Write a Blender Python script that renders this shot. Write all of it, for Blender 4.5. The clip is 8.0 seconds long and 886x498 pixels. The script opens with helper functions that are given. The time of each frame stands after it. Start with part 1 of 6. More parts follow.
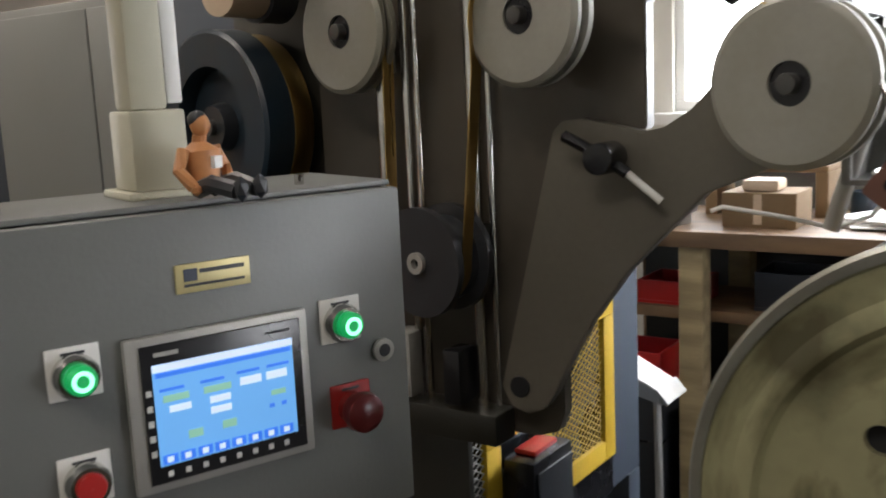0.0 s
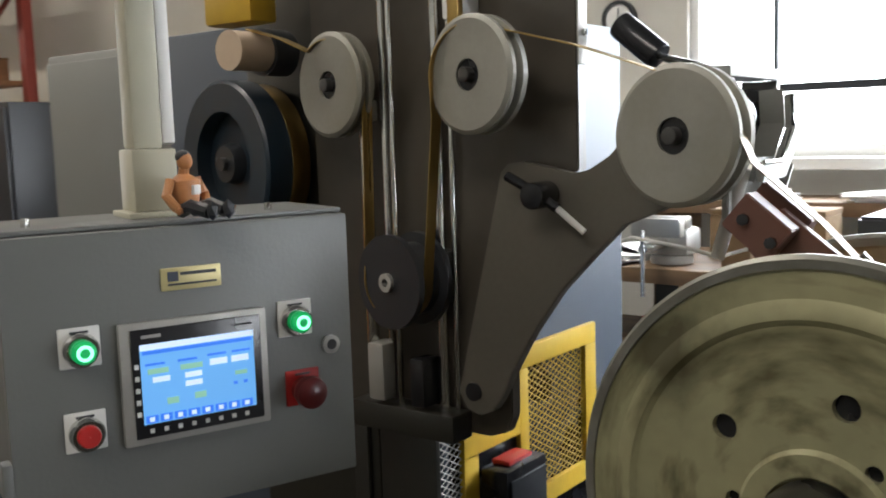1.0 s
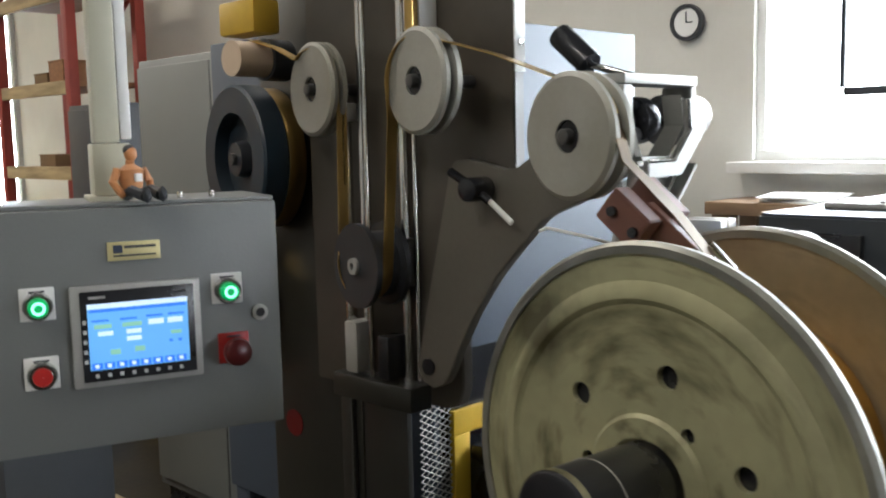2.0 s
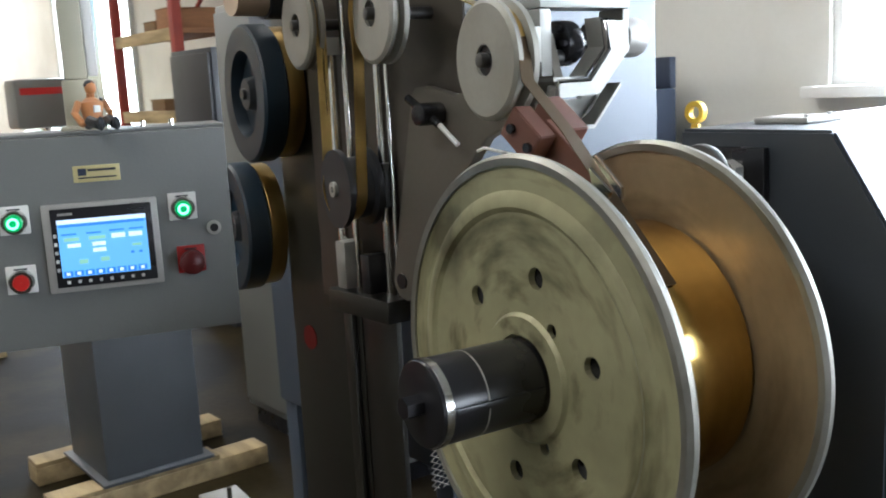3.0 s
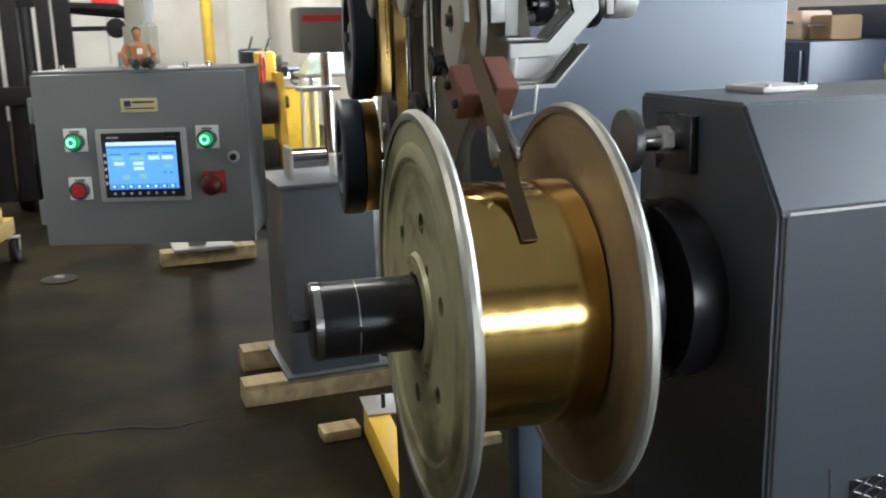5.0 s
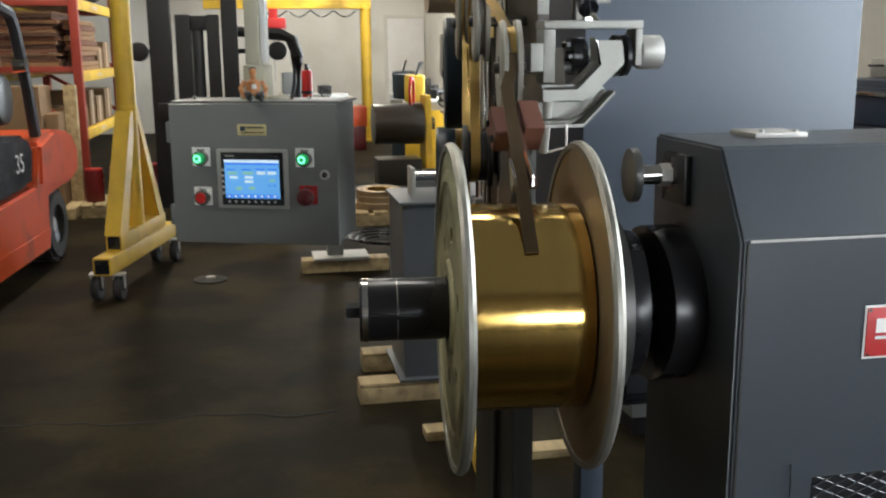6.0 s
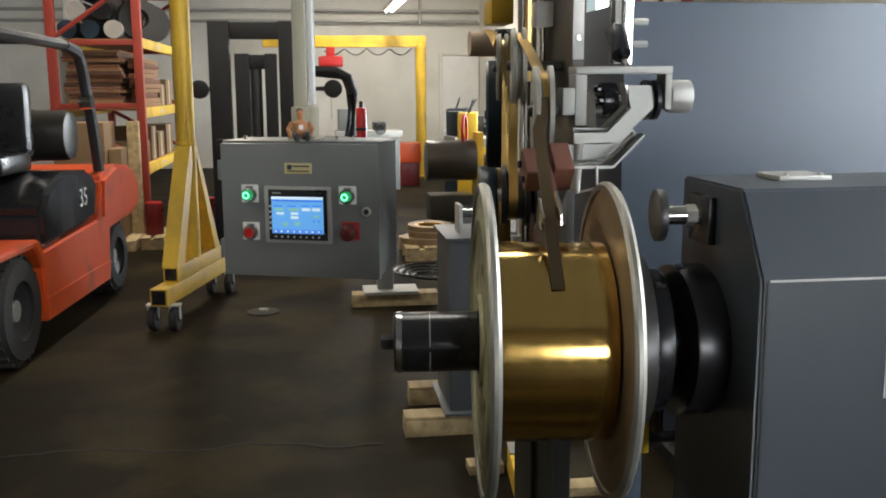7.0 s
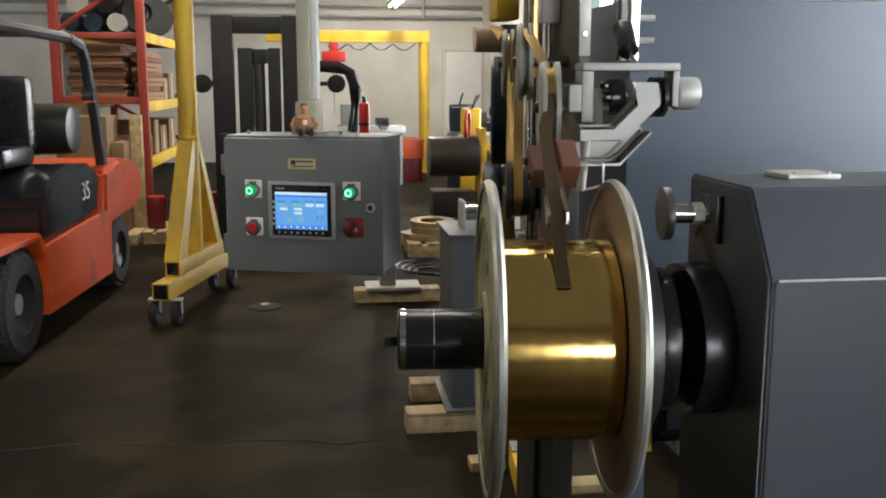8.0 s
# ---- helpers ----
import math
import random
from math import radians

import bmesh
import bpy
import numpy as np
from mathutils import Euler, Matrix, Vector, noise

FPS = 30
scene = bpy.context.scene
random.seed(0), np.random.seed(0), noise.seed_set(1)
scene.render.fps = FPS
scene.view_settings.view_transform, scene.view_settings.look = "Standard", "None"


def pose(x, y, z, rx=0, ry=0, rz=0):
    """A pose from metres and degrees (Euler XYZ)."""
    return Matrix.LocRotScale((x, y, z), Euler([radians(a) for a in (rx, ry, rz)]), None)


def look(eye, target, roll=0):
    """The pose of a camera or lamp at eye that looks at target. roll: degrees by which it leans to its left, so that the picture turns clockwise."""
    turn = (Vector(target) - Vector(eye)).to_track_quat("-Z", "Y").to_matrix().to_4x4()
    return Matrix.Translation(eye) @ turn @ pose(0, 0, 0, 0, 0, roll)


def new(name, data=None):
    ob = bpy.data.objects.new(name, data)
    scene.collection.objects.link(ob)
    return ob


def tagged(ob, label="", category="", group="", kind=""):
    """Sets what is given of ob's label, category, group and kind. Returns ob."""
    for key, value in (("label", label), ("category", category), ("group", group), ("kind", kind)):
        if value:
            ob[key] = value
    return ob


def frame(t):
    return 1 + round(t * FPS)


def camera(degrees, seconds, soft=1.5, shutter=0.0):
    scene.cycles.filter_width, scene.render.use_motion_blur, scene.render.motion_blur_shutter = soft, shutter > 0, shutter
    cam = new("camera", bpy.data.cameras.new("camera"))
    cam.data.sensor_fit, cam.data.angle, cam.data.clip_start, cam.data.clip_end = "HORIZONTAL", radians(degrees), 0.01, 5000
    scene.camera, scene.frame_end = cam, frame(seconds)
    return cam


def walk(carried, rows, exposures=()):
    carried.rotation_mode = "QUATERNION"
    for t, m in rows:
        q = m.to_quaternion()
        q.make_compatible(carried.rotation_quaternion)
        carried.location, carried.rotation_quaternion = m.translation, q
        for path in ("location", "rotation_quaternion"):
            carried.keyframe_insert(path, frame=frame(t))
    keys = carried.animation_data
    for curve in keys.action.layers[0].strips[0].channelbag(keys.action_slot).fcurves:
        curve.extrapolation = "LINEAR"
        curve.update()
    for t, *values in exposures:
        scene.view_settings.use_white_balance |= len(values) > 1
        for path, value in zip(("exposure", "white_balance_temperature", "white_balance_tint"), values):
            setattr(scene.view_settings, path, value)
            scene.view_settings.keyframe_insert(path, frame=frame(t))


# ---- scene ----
cam = camera(49.5, 8.0, soft=1.9, shutter=0.4)
# seconds, eye, yaw, pitch, roll
PATH = [
    (0.0, 0.510, -0.883, 1.476, 34.81, -9.34, 2.71),
    (0.5, 0.591, -0.988, 1.481, 32.57, -8.32, 1.55),
    (1.0, 0.708, -0.975, 1.477, 37.55, -6.79, 1.79),
    (1.5, 0.845, -0.934, 1.476, 42.98, -7.28, 0.94),
    (2.0, 0.978, -0.934, 1.468, 44.60, -6.51, 1.31),
    (2.2, 1.031, -0.929, 1.462, 45.40, -8.53, 0.50),
    (3.4, 1.278, -0.754, 1.442, 57.80, -10.65, 3.30),
    (3.5, 1.286, -0.740, 1.446, 59.41, -11.27, 2.90),
    (3.7, 1.313, -0.717, 1.445, 61.19, -11.53, 2.58),
    (4.0, 1.360, -0.686, 1.446, 63.06, -11.54, 3.40),
    (4.2, 1.388, -0.658, 1.444, 64.37, -13.23, 3.90),
    (5.3, 1.640, -0.444, 1.476, 73.35, -12.85, 1.20),
    (5.5, 1.709, -0.424, 1.485, 76.03, -13.13, 1.54),
    (5.8, 1.783, -0.410, 1.490, 78.00, -12.60, 0.50),
    (6.0, 1.839, -0.408, 1.498, 79.08, -11.71, 0.42),
    (6.5, 1.886, -0.398, 1.506, 81.28, -10.00, 0.82),
    (7.0, 1.905, -0.386, 1.510, 82.33, -9.57, 0.31),
    (7.5, 1.906, -0.382, 1.511, 82.25, -9.98, 0.14),
    (8.0, 1.893, -0.389, 1.510, 82.44, -9.82, -0.05),
]


def eye_pose(x, y, z, yaw, pitch, roll):
    ahead = Vector((-math.sin(radians(yaw)) * math.cos(radians(pitch)), math.cos(radians(yaw)) * math.cos(radians(pitch)), math.sin(radians(pitch))))
    return look((x, y, z), Vector((x, y, z)) + ahead, -roll)


walk(cam, [(t, eye_pose(*r)) for t, *r in PATH], exposures=[(0.0, 0.44, 6450, 13), (1.0, 0.5, 6300, 11), (1.5, 0.46, 6200, 10), (2.0, 0.66, 6100, 10), (3.4, 1.06, 5750, 9), (4.0, 1.22, 5750, 9), (4.8, 0.84, 5900, 9), (5.5, 0.43, 6150, 8), (6.5, 0.33, 6300, 9), (8.0, 0.3, 6350, 10)])


# ---- light ----
world = bpy.data.worlds.new("world")
scene.world = world
world.use_nodes = True
sky = world.node_tree.nodes.new("ShaderNodeTexSky")
sky.sky_type, sky.sun_disc = "NISHITA", False
sky.sun_elevation, sky.sun_rotation = radians(35), radians(200)
world.node_tree.links.new(sky.outputs[0], world.node_tree.nodes["Background"].inputs[0])
world.node_tree.nodes["Background"].inputs[1].default_value = 0.1


def area(name, m, sx, sy, watts, color):
    data = bpy.data.lights.new(name, "AREA")
    data.shape, data.size, data.size_y, data.energy, data.color = "RECTANGLE", sx, sy, watts, color
    ob = new(name, data)
    ob.matrix_world = m
    return ob


# daylight in the window openings, the far roof tube, and three added fill lamps
area("window_daylight", look((0.9, 2.84, 2.05), (0.9, 0, 1.6)), 3.6, 1.4, 70, (0.86, 0.93, 1.0))
area("door_daylight", look((-9.8, 2.84, 1.5), (-9.8, 0, 1.2)), 2.2, 2.6, 170, (0.88, 0.94, 1.0))
area("east_daylight", look((6.94, 1.4, 1.25), (0, 1.4, 1.25)), 2.0, 0.9, 50, (0.95, 0.97, 1.0))
area("window_daylight", look((5.5, 2.84, 1.95), (5.5, 0, 1.7)), 2.5, 1.1, 42, (0.9, 0.95, 1.0))
area("tube_light", look((-6.8, -1.5, 3.95), (-6.8, -1.5, 0)), 3.0, 0.3, 130, (1.0, 0.9, 0.74))
area("tube_light", look((-13.5, 0.9, 3.95), (-13.5, 0.9, 0)), 3.0, 0.3, 165, (1.0, 0.93, 0.82))
area("tube_light", look((0.4, -2.8, 3.95), (0.4, -2.8, 0)), 2.4, 0.3, 48, (1.0, 0.93, 0.82))
area("tube_light", look((-1.7, 0.1, 3.95), (-1.7, 0.1, 0)), 0.3, 2.4, 45, (1.0, 0.93, 0.82))


# ---- materials ----
def mat(name, col, rough=0.5, metal=0.0, vary=0.18, scale=6.0, fine=60.0, bump=0.05, spec=0.5, dirt=None, dirt_amount=0.35, stretch=(1, 1, 1), coat=0.0, lo=0.42, hi=0.62):
    """Principled surface: base colour varied by a broad and a fine noise, stains of a second colour, and a fine relief."""
    m = bpy.data.materials.new(name)
    m.use_nodes = True
    nt = m.node_tree
    b = nt.nodes["Principled BSDF"]
    co = nt.nodes.new("ShaderNodeTexCoord")
    mp = nt.nodes.new("ShaderNodeMapping")
    mp.inputs["Scale"].default_value = stretch
    nt.links.new(co.outputs["Object"], mp.inputs[0])
    n1, n2 = nt.nodes.new("ShaderNodeTexNoise"), nt.nodes.new("ShaderNodeTexNoise")
    n1.inputs["Scale"].default_value, n2.inputs["Scale"].default_value = scale, fine
    n1.inputs["Detail"].default_value, n2.inputs["Detail"].default_value = 6, 4
    for n in (n1, n2):
        nt.links.new(mp.outputs[0], n.inputs["Vector"])
    ad = nt.nodes.new("ShaderNodeMath")
    ad.operation = "MULTIPLY_ADD"
    ad.inputs[1].default_value = 0.35
    nt.links.new(n2.outputs[0], ad.inputs[0])
    nt.links.new(n1.outputs[0], ad.inputs[2])
    rp = nt.nodes.new("ShaderNodeMapRange")
    rp.inputs[1].default_value, rp.inputs[2].default_value = 0.35, 1.0
    rp.inputs[3].default_value, rp.inputs[4].default_value = 1 - vary, 1 + vary
    nt.links.new(ad.outputs[0], rp.inputs[0])
    sc = nt.nodes.new("ShaderNodeVectorMath")
    sc.operation = "SCALE"
    sc.inputs[0].default_value = col
    nt.links.new(rp.outputs[0], sc.inputs["Scale"])
    out = sc.outputs[0]
    if dirt:
        mx = nt.nodes.new("ShaderNodeMix")
        mx.data_type = "RGBA"
        n3 = nt.nodes.new("ShaderNodeTexNoise")
        n3.inputs["Scale"].default_value, n3.inputs["Detail"].default_value = scale * 0.7, 8
        nt.links.new(mp.outputs[0], n3.inputs["Vector"])
        cr = nt.nodes.new("ShaderNodeMapRange")
        cr.inputs[1].default_value, cr.inputs[2].default_value = lo, hi
        cr.inputs[4].default_value = dirt_amount
        nt.links.new(n3.outputs[0], cr.inputs[0])
        nt.links.new(cr.outputs[0], mx.inputs[0])
        nt.links.new(out, mx.inputs[6])
        mx.inputs[7].default_value = (*dirt, 1)
        out = mx.outputs[2]
    nt.links.new(out, b.inputs["Base Color"])
    rr = nt.nodes.new("ShaderNodeMapRange")
    rr.inputs[3].default_value, rr.inputs[4].default_value = max(0.04, rough - 0.09), min(1, rough + 0.09)
    nt.links.new(n1.outputs[0], rr.inputs[0])
    nt.links.new(rr.outputs[0], b.inputs["Roughness"])
    b.inputs["Metallic"].default_value = metal
    b.inputs["Specular IOR Level"].default_value = spec
    b.inputs["Coat Weight"].default_value = coat
    if bump:
        bp = nt.nodes.new("ShaderNodeBump")
        bp.inputs["Strength"].default_value, bp.inputs["Distance"].default_value = bump, 0.003
        nt.links.new(n2.outputs[0], bp.inputs["Height"])
        nt.links.new(bp.outputs[0], b.inputs["Normal"])
    return m


def glow(name, col, strength):
    m = bpy.data.materials.new(name)
    m.use_nodes = True
    b = m.node_tree.nodes["Principled BSDF"]
    b.inputs["Base Color"].default_value = (*col, 1)
    b.inputs["Emission Color"].default_value = (*col, 1)
    b.inputs["Emission Strength"].default_value = strength
    return m


GREY_PAINT = mat("grey_enamel", (0.158, 0.163, 0.155), 0.4, vary=0.05, fine=220, bump=0.08)
BLUE_GREY = mat("blue_grey_machine_paint", (0.035, 0.042, 0.051), 0.38, vary=0.08, scale=2.5, fine=180, bump=0.05, dirt=(0.036, 0.041, 0.046), dirt_amount=0.3)
PEDESTAL_GREY = mat("blue_grey_pedestal_paint", (0.083, 0.09, 0.1), 0.4, vary=0.1, scale=2.5, fine=180, bump=0.05, dirt=(0.05, 0.055, 0.06), dirt_amount=0.3)
CAB_GREY = mat("satin_blue_grey_cabinet", (0.05, 0.065, 0.09), 0.55, spec=0.6, vary=0.06, scale=2, fine=200, bump=0.05)
OLD_GREY = mat("worn_grey_machine_paint", (0.07, 0.059, 0.045), 0.32, vary=0.2, scale=4, dirt=(0.04, 0.035, 0.03), dirt_amount=0.6)
DARK_COL = mat("oily_dark_green_grey_paint", (0.025, 0.024, 0.019), 0.36, vary=0.25, scale=5, dirt=(0.02, 0.018, 0.015), dirt_amount=0.7)
LEVER_GREY = mat("greyed_steel_plate", (0.16, 0.145, 0.118), 0.4, metal=0.5, vary=0.12, scale=3, fine=120, bump=0.06)
BEIGE = mat("beige_pole_paint", (0.43, 0.41, 0.31), 0.5, vary=0.06)
STEEL = mat("brushed_steel", (0.5, 0.49, 0.46), 0.36, 0.85, vary=0.12, scale=8, fine=180, bump=0.05, dirt=(0.3, 0.27, 0.2), dirt_amount=0.35)
ROLLER = mat("dull_grey_roller_steel", (0.3, 0.29, 0.255), 0.5, 0.35, vary=0.14, scale=9, fine=140, bump=0.05, dirt=(0.2, 0.18, 0.12), dirt_amount=0.4)
CHROME = mat("polished_steel", (0.62, 0.61, 0.58), 0.16, 1.0, vary=0.08)
ALU = mat("bare_aluminium", (0.25, 0.245, 0.225), 0.48, 0.55, vary=0.1, fine=150)
GALV = mat("dull_zinc_plate", (0.42, 0.41, 0.38), 0.5, 0.5, vary=0.15)
BRASS = mat("brass_strip", (0.56, 0.38, 0.13), 0.3, 1.0, vary=0.12, scale=5, fine=40, bump=0.02, stretch=(1, 12, 1))
WOUND = mat("wound_brass", (0.72, 0.48, 0.15), 0.11, 1.0, vary=0.07, scale=2.2, fine=30, bump=0.012, stretch=(0.4, 18, 0.4))
# shaded copy of the brass: backlight darkness put into the colour
STRIP_DARK = mat("shaded_brown_strip", (0.12, 0.085, 0.048), 0.38, 0.8, vary=0.15)
BRASS_DULL = mat("tarnished_brass_flange", (0.29, 0.215, 0.125), 0.48, 0.4, vary=0.25, scale=4, fine=70, dirt=(0.12, 0.07, 0.03), dirt_amount=0.5)
FLANGE = mat("yellowed_zinc_flange", (0.33, 0.31, 0.175), 0.47, 0.3, vary=0.25, scale=7, fine=50, bump=0.06, dirt=(0.05, 0.042, 0.02), dirt_amount=0.85, lo=0.52, hi=0.64)
RIM = mat("rolled_steel_rim", (0.34, 0.33, 0.29), 0.46, 0.75, vary=0.2, scale=9, dirt=(0.1, 0.09, 0.06), dirt_amount=0.5)
MAST_BLACK = mat("worn_black_mast_steel", (0.013, 0.013, 0.014), 0.5, vary=0.2, spec=0.3)
BLACK = mat("black_enamel", (0.012, 0.012, 0.014), 0.28, vary=0.1)
RUBBER = mat("black_rubber", (0.022, 0.021, 0.02), 0.75, vary=0.25, scale=9)
BLUE = mat("dark_blue_wheel_paint", (0.008, 0.027, 0.047), 0.4, vary=0.2, dirt=(0.015, 0.015, 0.015), dirt_amount=0.6)
YELLOW = mat("yellow_safety_paint", (0.66, 0.42, 0.03), 0.5, vary=0.12, scale=5, dirt=(0.22, 0.14, 0.03), dirt_amount=0.35)
RED_BROWN = mat("red_brown_guide_paint", (0.12, 0.05, 0.034), 0.45, vary=0.15)
RED = mat("red_plastic", (0.45, 0.018, 0.015), 0.35, vary=0.06)
DARK_RED = mat("dark_red_plastic", (0.12, 0.009, 0.009), 0.3, vary=0.06)
STOP_HEAD = mat("deep_red_mushroom_plastic", (0.07, 0.007, 0.007), 0.3, vary=0.06)
STOP_PLATE = mat("red_legend_plate", (0.3, 0.014, 0.012), 0.45, vary=0.06)
SIGN_RED = mat("red_sign_plate", (0.5, 0.03, 0.03), 0.4, vary=0.04)
WHITE = mat("white_paint", (0.72, 0.71, 0.68), 0.5, vary=0.05)
PAPER = mat("white_paper", (0.8, 0.79, 0.76), 0.7, vary=0.05)
BRASS_TAG = mat("yellow_metal_tag", (0.6, 0.52, 0.26), 0.38, 0.3, vary=0.06)
TAN = mat("pale_tan_paper_roll", (0.55, 0.42, 0.3), 0.7, vary=0.1)
WOOD = mat("rough_pallet_timber", (0.42, 0.32, 0.17), 0.8, vary=0.22, scale=4, fine=45, bump=0.25, stretch=(1, 6, 6), dirt=(0.14, 0.1, 0.05), dirt_amount=0.5)
BROWN_WOOD = mat("stacked_brown_lumber", (0.26, 0.125, 0.055), 0.75, vary=0.3, scale=5, stretch=(6, 1, 6))
LUMBER = [mat("lumber_board", c, 0.78, vary=0.25, scale=5, fine=50, bump=0.2, stretch=(6, 1, 6)) for c in ((0.15, 0.06, 0.03), (0.085, 0.04, 0.022), (0.24, 0.13, 0.06))]
BENCH_WOOD = mat("oiled_bench_timber", (0.2, 0.12, 0.06), 0.6, vary=0.25, scale=4, fine=40, bump=0.15, stretch=(1, 6, 6), dirt=(0.08, 0.05, 0.03), dirt_amount=0.5)
CARD = mat("brown_cardboard", (0.18, 0.115, 0.058), 0.85, vary=0.12)
ORANGE = mat("orange_truck_paint", (0.6, 0.078, 0.013), 0.35, vary=0.12, scale=5, dirt=(0.12, 0.05, 0.03), dirt_amount=0.5, lo=0.55, hi=0.68)
RACK_RED = mat("rusty_red_rack_paint", (0.26, 0.03, 0.016), 0.55, vary=0.2)
HOOD = mat("glossy_dark_hood_plastic", (0.012, 0.013, 0.016), 0.24, vary=0.15, coat=0.3)
PLATE_STEEL = mat("dark_turned_steel", (0.09, 0.088, 0.085), 0.38, 0.6, vary=0.15)
DARK_PLASTIC = mat("dark_grey_plastic", (0.024, 0.026, 0.03), 0.4, vary=0.12)
TOOL_BLUE = mat("navy_tool_chest_paint", (0.025, 0.035, 0.06), 0.4, vary=0.15)
SKIN = mat("tan_moulded_plastic", (0.46, 0.2, 0.075), 0.5, vary=0.15, scale=60)
CONCRETE = mat("oil_stained_concrete", (0.026, 0.0195, 0.0088), 0.62, spec=0.06, vary=0.6, scale=2.0, fine=30, bump=0.25, dirt=(0.008, 0.006, 0.0035), dirt_amount=0.85, lo=0.44, hi=0.56)
PLASTER = mat("white_painted_block", (0.66, 0.64, 0.58), 0.75, vary=0.06, scale=1.5, fine=40, bump=0.1, dirt=(0.45, 0.42, 0.36), dirt_amount=0.4)
# dark tone for the unseen east wall, so the wound brass mirrors less light
EAST_DARK = mat("dark_unseen_wall_tone", (0.1, 0.083, 0.065), 0.8, vary=0.1)
ROOF = mat("grey_roof_deck", (0.09, 0.087, 0.08), 0.8, vary=0.1)
SCREEN = glow("lit_screen", (0.11, 0.33, 0.66), 0.62)
SCREEN_BAR = glow("lit_screen_bar", (0.02, 0.12, 0.5), 0.9)
SCREEN_WHITE = glow("lit_screen_field", (0.55, 0.66, 0.78), 0.6)
SCREEN_GREEN = glow("lit_screen_green", (0.2, 0.42, 0.32), 0.6)
GREEN_LIT = glow("green_lit_lens", (0.003, 0.27, 0.07), 0.6)
GREEN_CORE = glow("green_lamp_core", (0.25, 1.0, 0.55), 1.6)
DAYLIGHT = glow("overcast_sky_glow", (0.93, 0.97, 1.0), 8.0)
TUBE = glow("fluorescent_tube_glow", (1.0, 0.95, 0.85), 7.0)


def turned_stains(m, cz, amount, dark):
    """Adds grime smeared round the axis (object y through z = cz) to a material."""
    nt = m.node_tree
    b = nt.nodes["Principled BSDF"]
    src = b.inputs["Base Color"].links[0].from_socket
    co = nt.nodes.new("ShaderNodeTexCoord")
    sub = nt.nodes.new("ShaderNodeVectorMath")
    sub.operation, sub.inputs[1].default_value = "SUBTRACT", (0, 0, cz)
    nt.links.new(co.outputs["Object"], sub.inputs[0])
    flat = nt.nodes.new("ShaderNodeVectorMath")
    flat.operation, flat.inputs[1].default_value = "MULTIPLY", (1, 0, 1)
    nt.links.new(sub.outputs[0], flat.inputs[0])
    ln, nm = nt.nodes.new("ShaderNodeVectorMath"), nt.nodes.new("ShaderNodeVectorMath")
    ln.operation, nm.operation = "LENGTH", "NORMALIZE"
    nt.links.new(flat.outputs[0], ln.inputs[0])
    nt.links.new(flat.outputs[0], nm.inputs[0])
    sx, mr = nt.nodes.new("ShaderNodeSeparateXYZ"), nt.nodes.new("ShaderNodeMath")
    nt.links.new(nm.outputs[0], sx.inputs[0])
    mr.operation, mr.inputs[1].default_value = "MULTIPLY", 20.0
    nt.links.new(ln.outputs["Value"], mr.inputs[0])
    cv = nt.nodes.new("ShaderNodeCombineXYZ")
    nt.links.new(sx.outputs[0], cv.inputs[0])
    nt.links.new(sx.outputs[2], cv.inputs[1])
    nt.links.new(mr.outputs[0], cv.inputs[2])
    n = nt.nodes.new("ShaderNodeTexNoise")
    n.inputs["Scale"].default_value, n.inputs["Detail"].default_value = 1.5, 7
    nt.links.new(cv.outputs[0], n.inputs["Vector"])
    rg = nt.nodes.new("ShaderNodeMapRange")
    rg.inputs[1].default_value, rg.inputs[2].default_value, rg.inputs[4].default_value = 0.5, 0.68, amount
    nt.links.new(n.outputs[0], rg.inputs[0])
    mx = nt.nodes.new("ShaderNodeMix")
    mx.data_type = "RGBA"
    mx.inputs[7].default_value = (*dark, 1)
    nt.links.new(rg.outputs[0], mx.inputs[0])
    nt.links.new(src, mx.inputs[6])
    nt.links.new(mx.outputs[2], b.inputs["Base Color"])


turned_stains(FLANGE, 0.247, 0.8, (0.075, 0.062, 0.025))
turned_stains(BRASS_DULL, 0.247, 0.5, (0.12, 0.07, 0.03))


# ---- building helpers ----
def thing(name, loc, label, category, group="", rz=0.0):
    ob = new(name)
    ob.matrix_world = pose(*loc, 0, 0, rz)
    ob.empty_display_size = 0.05
    return tagged(ob, label, category, group)


def part(name, bm, material, parent=None, label="", local=False, smooth=True, kind=""):
    """One mesh object; bm is in world metres, or in the thing's own frame when local."""
    top = parent
    while top is not None and top.parent is not None:
        top = top.parent
    if top is not None and not local:
        bm.transform(top.matrix_basis.inverted())
    bmesh.ops.recalc_face_normals(bm, faces=bm.faces)
    me = bpy.data.meshes.new(name)
    bm.to_mesh(me)
    bm.free()
    for m in (material if isinstance(material, (list, tuple)) else (material,)):
        me.materials.append(m)
    if smooth:
        me.polygons.foreach_set("use_smooth", [True] * len(me.polygons))
        me.set_sharp_from_angle(angle=radians(32))
    ob = new(name, me)
    ob.parent = parent
    return tagged(ob, label, kind=kind)


def solo(name, bm, material, label, category="", group="", kind="", smooth=True):
    return tagged(part(name, bm, material, smooth=smooth), label, category, group, kind)


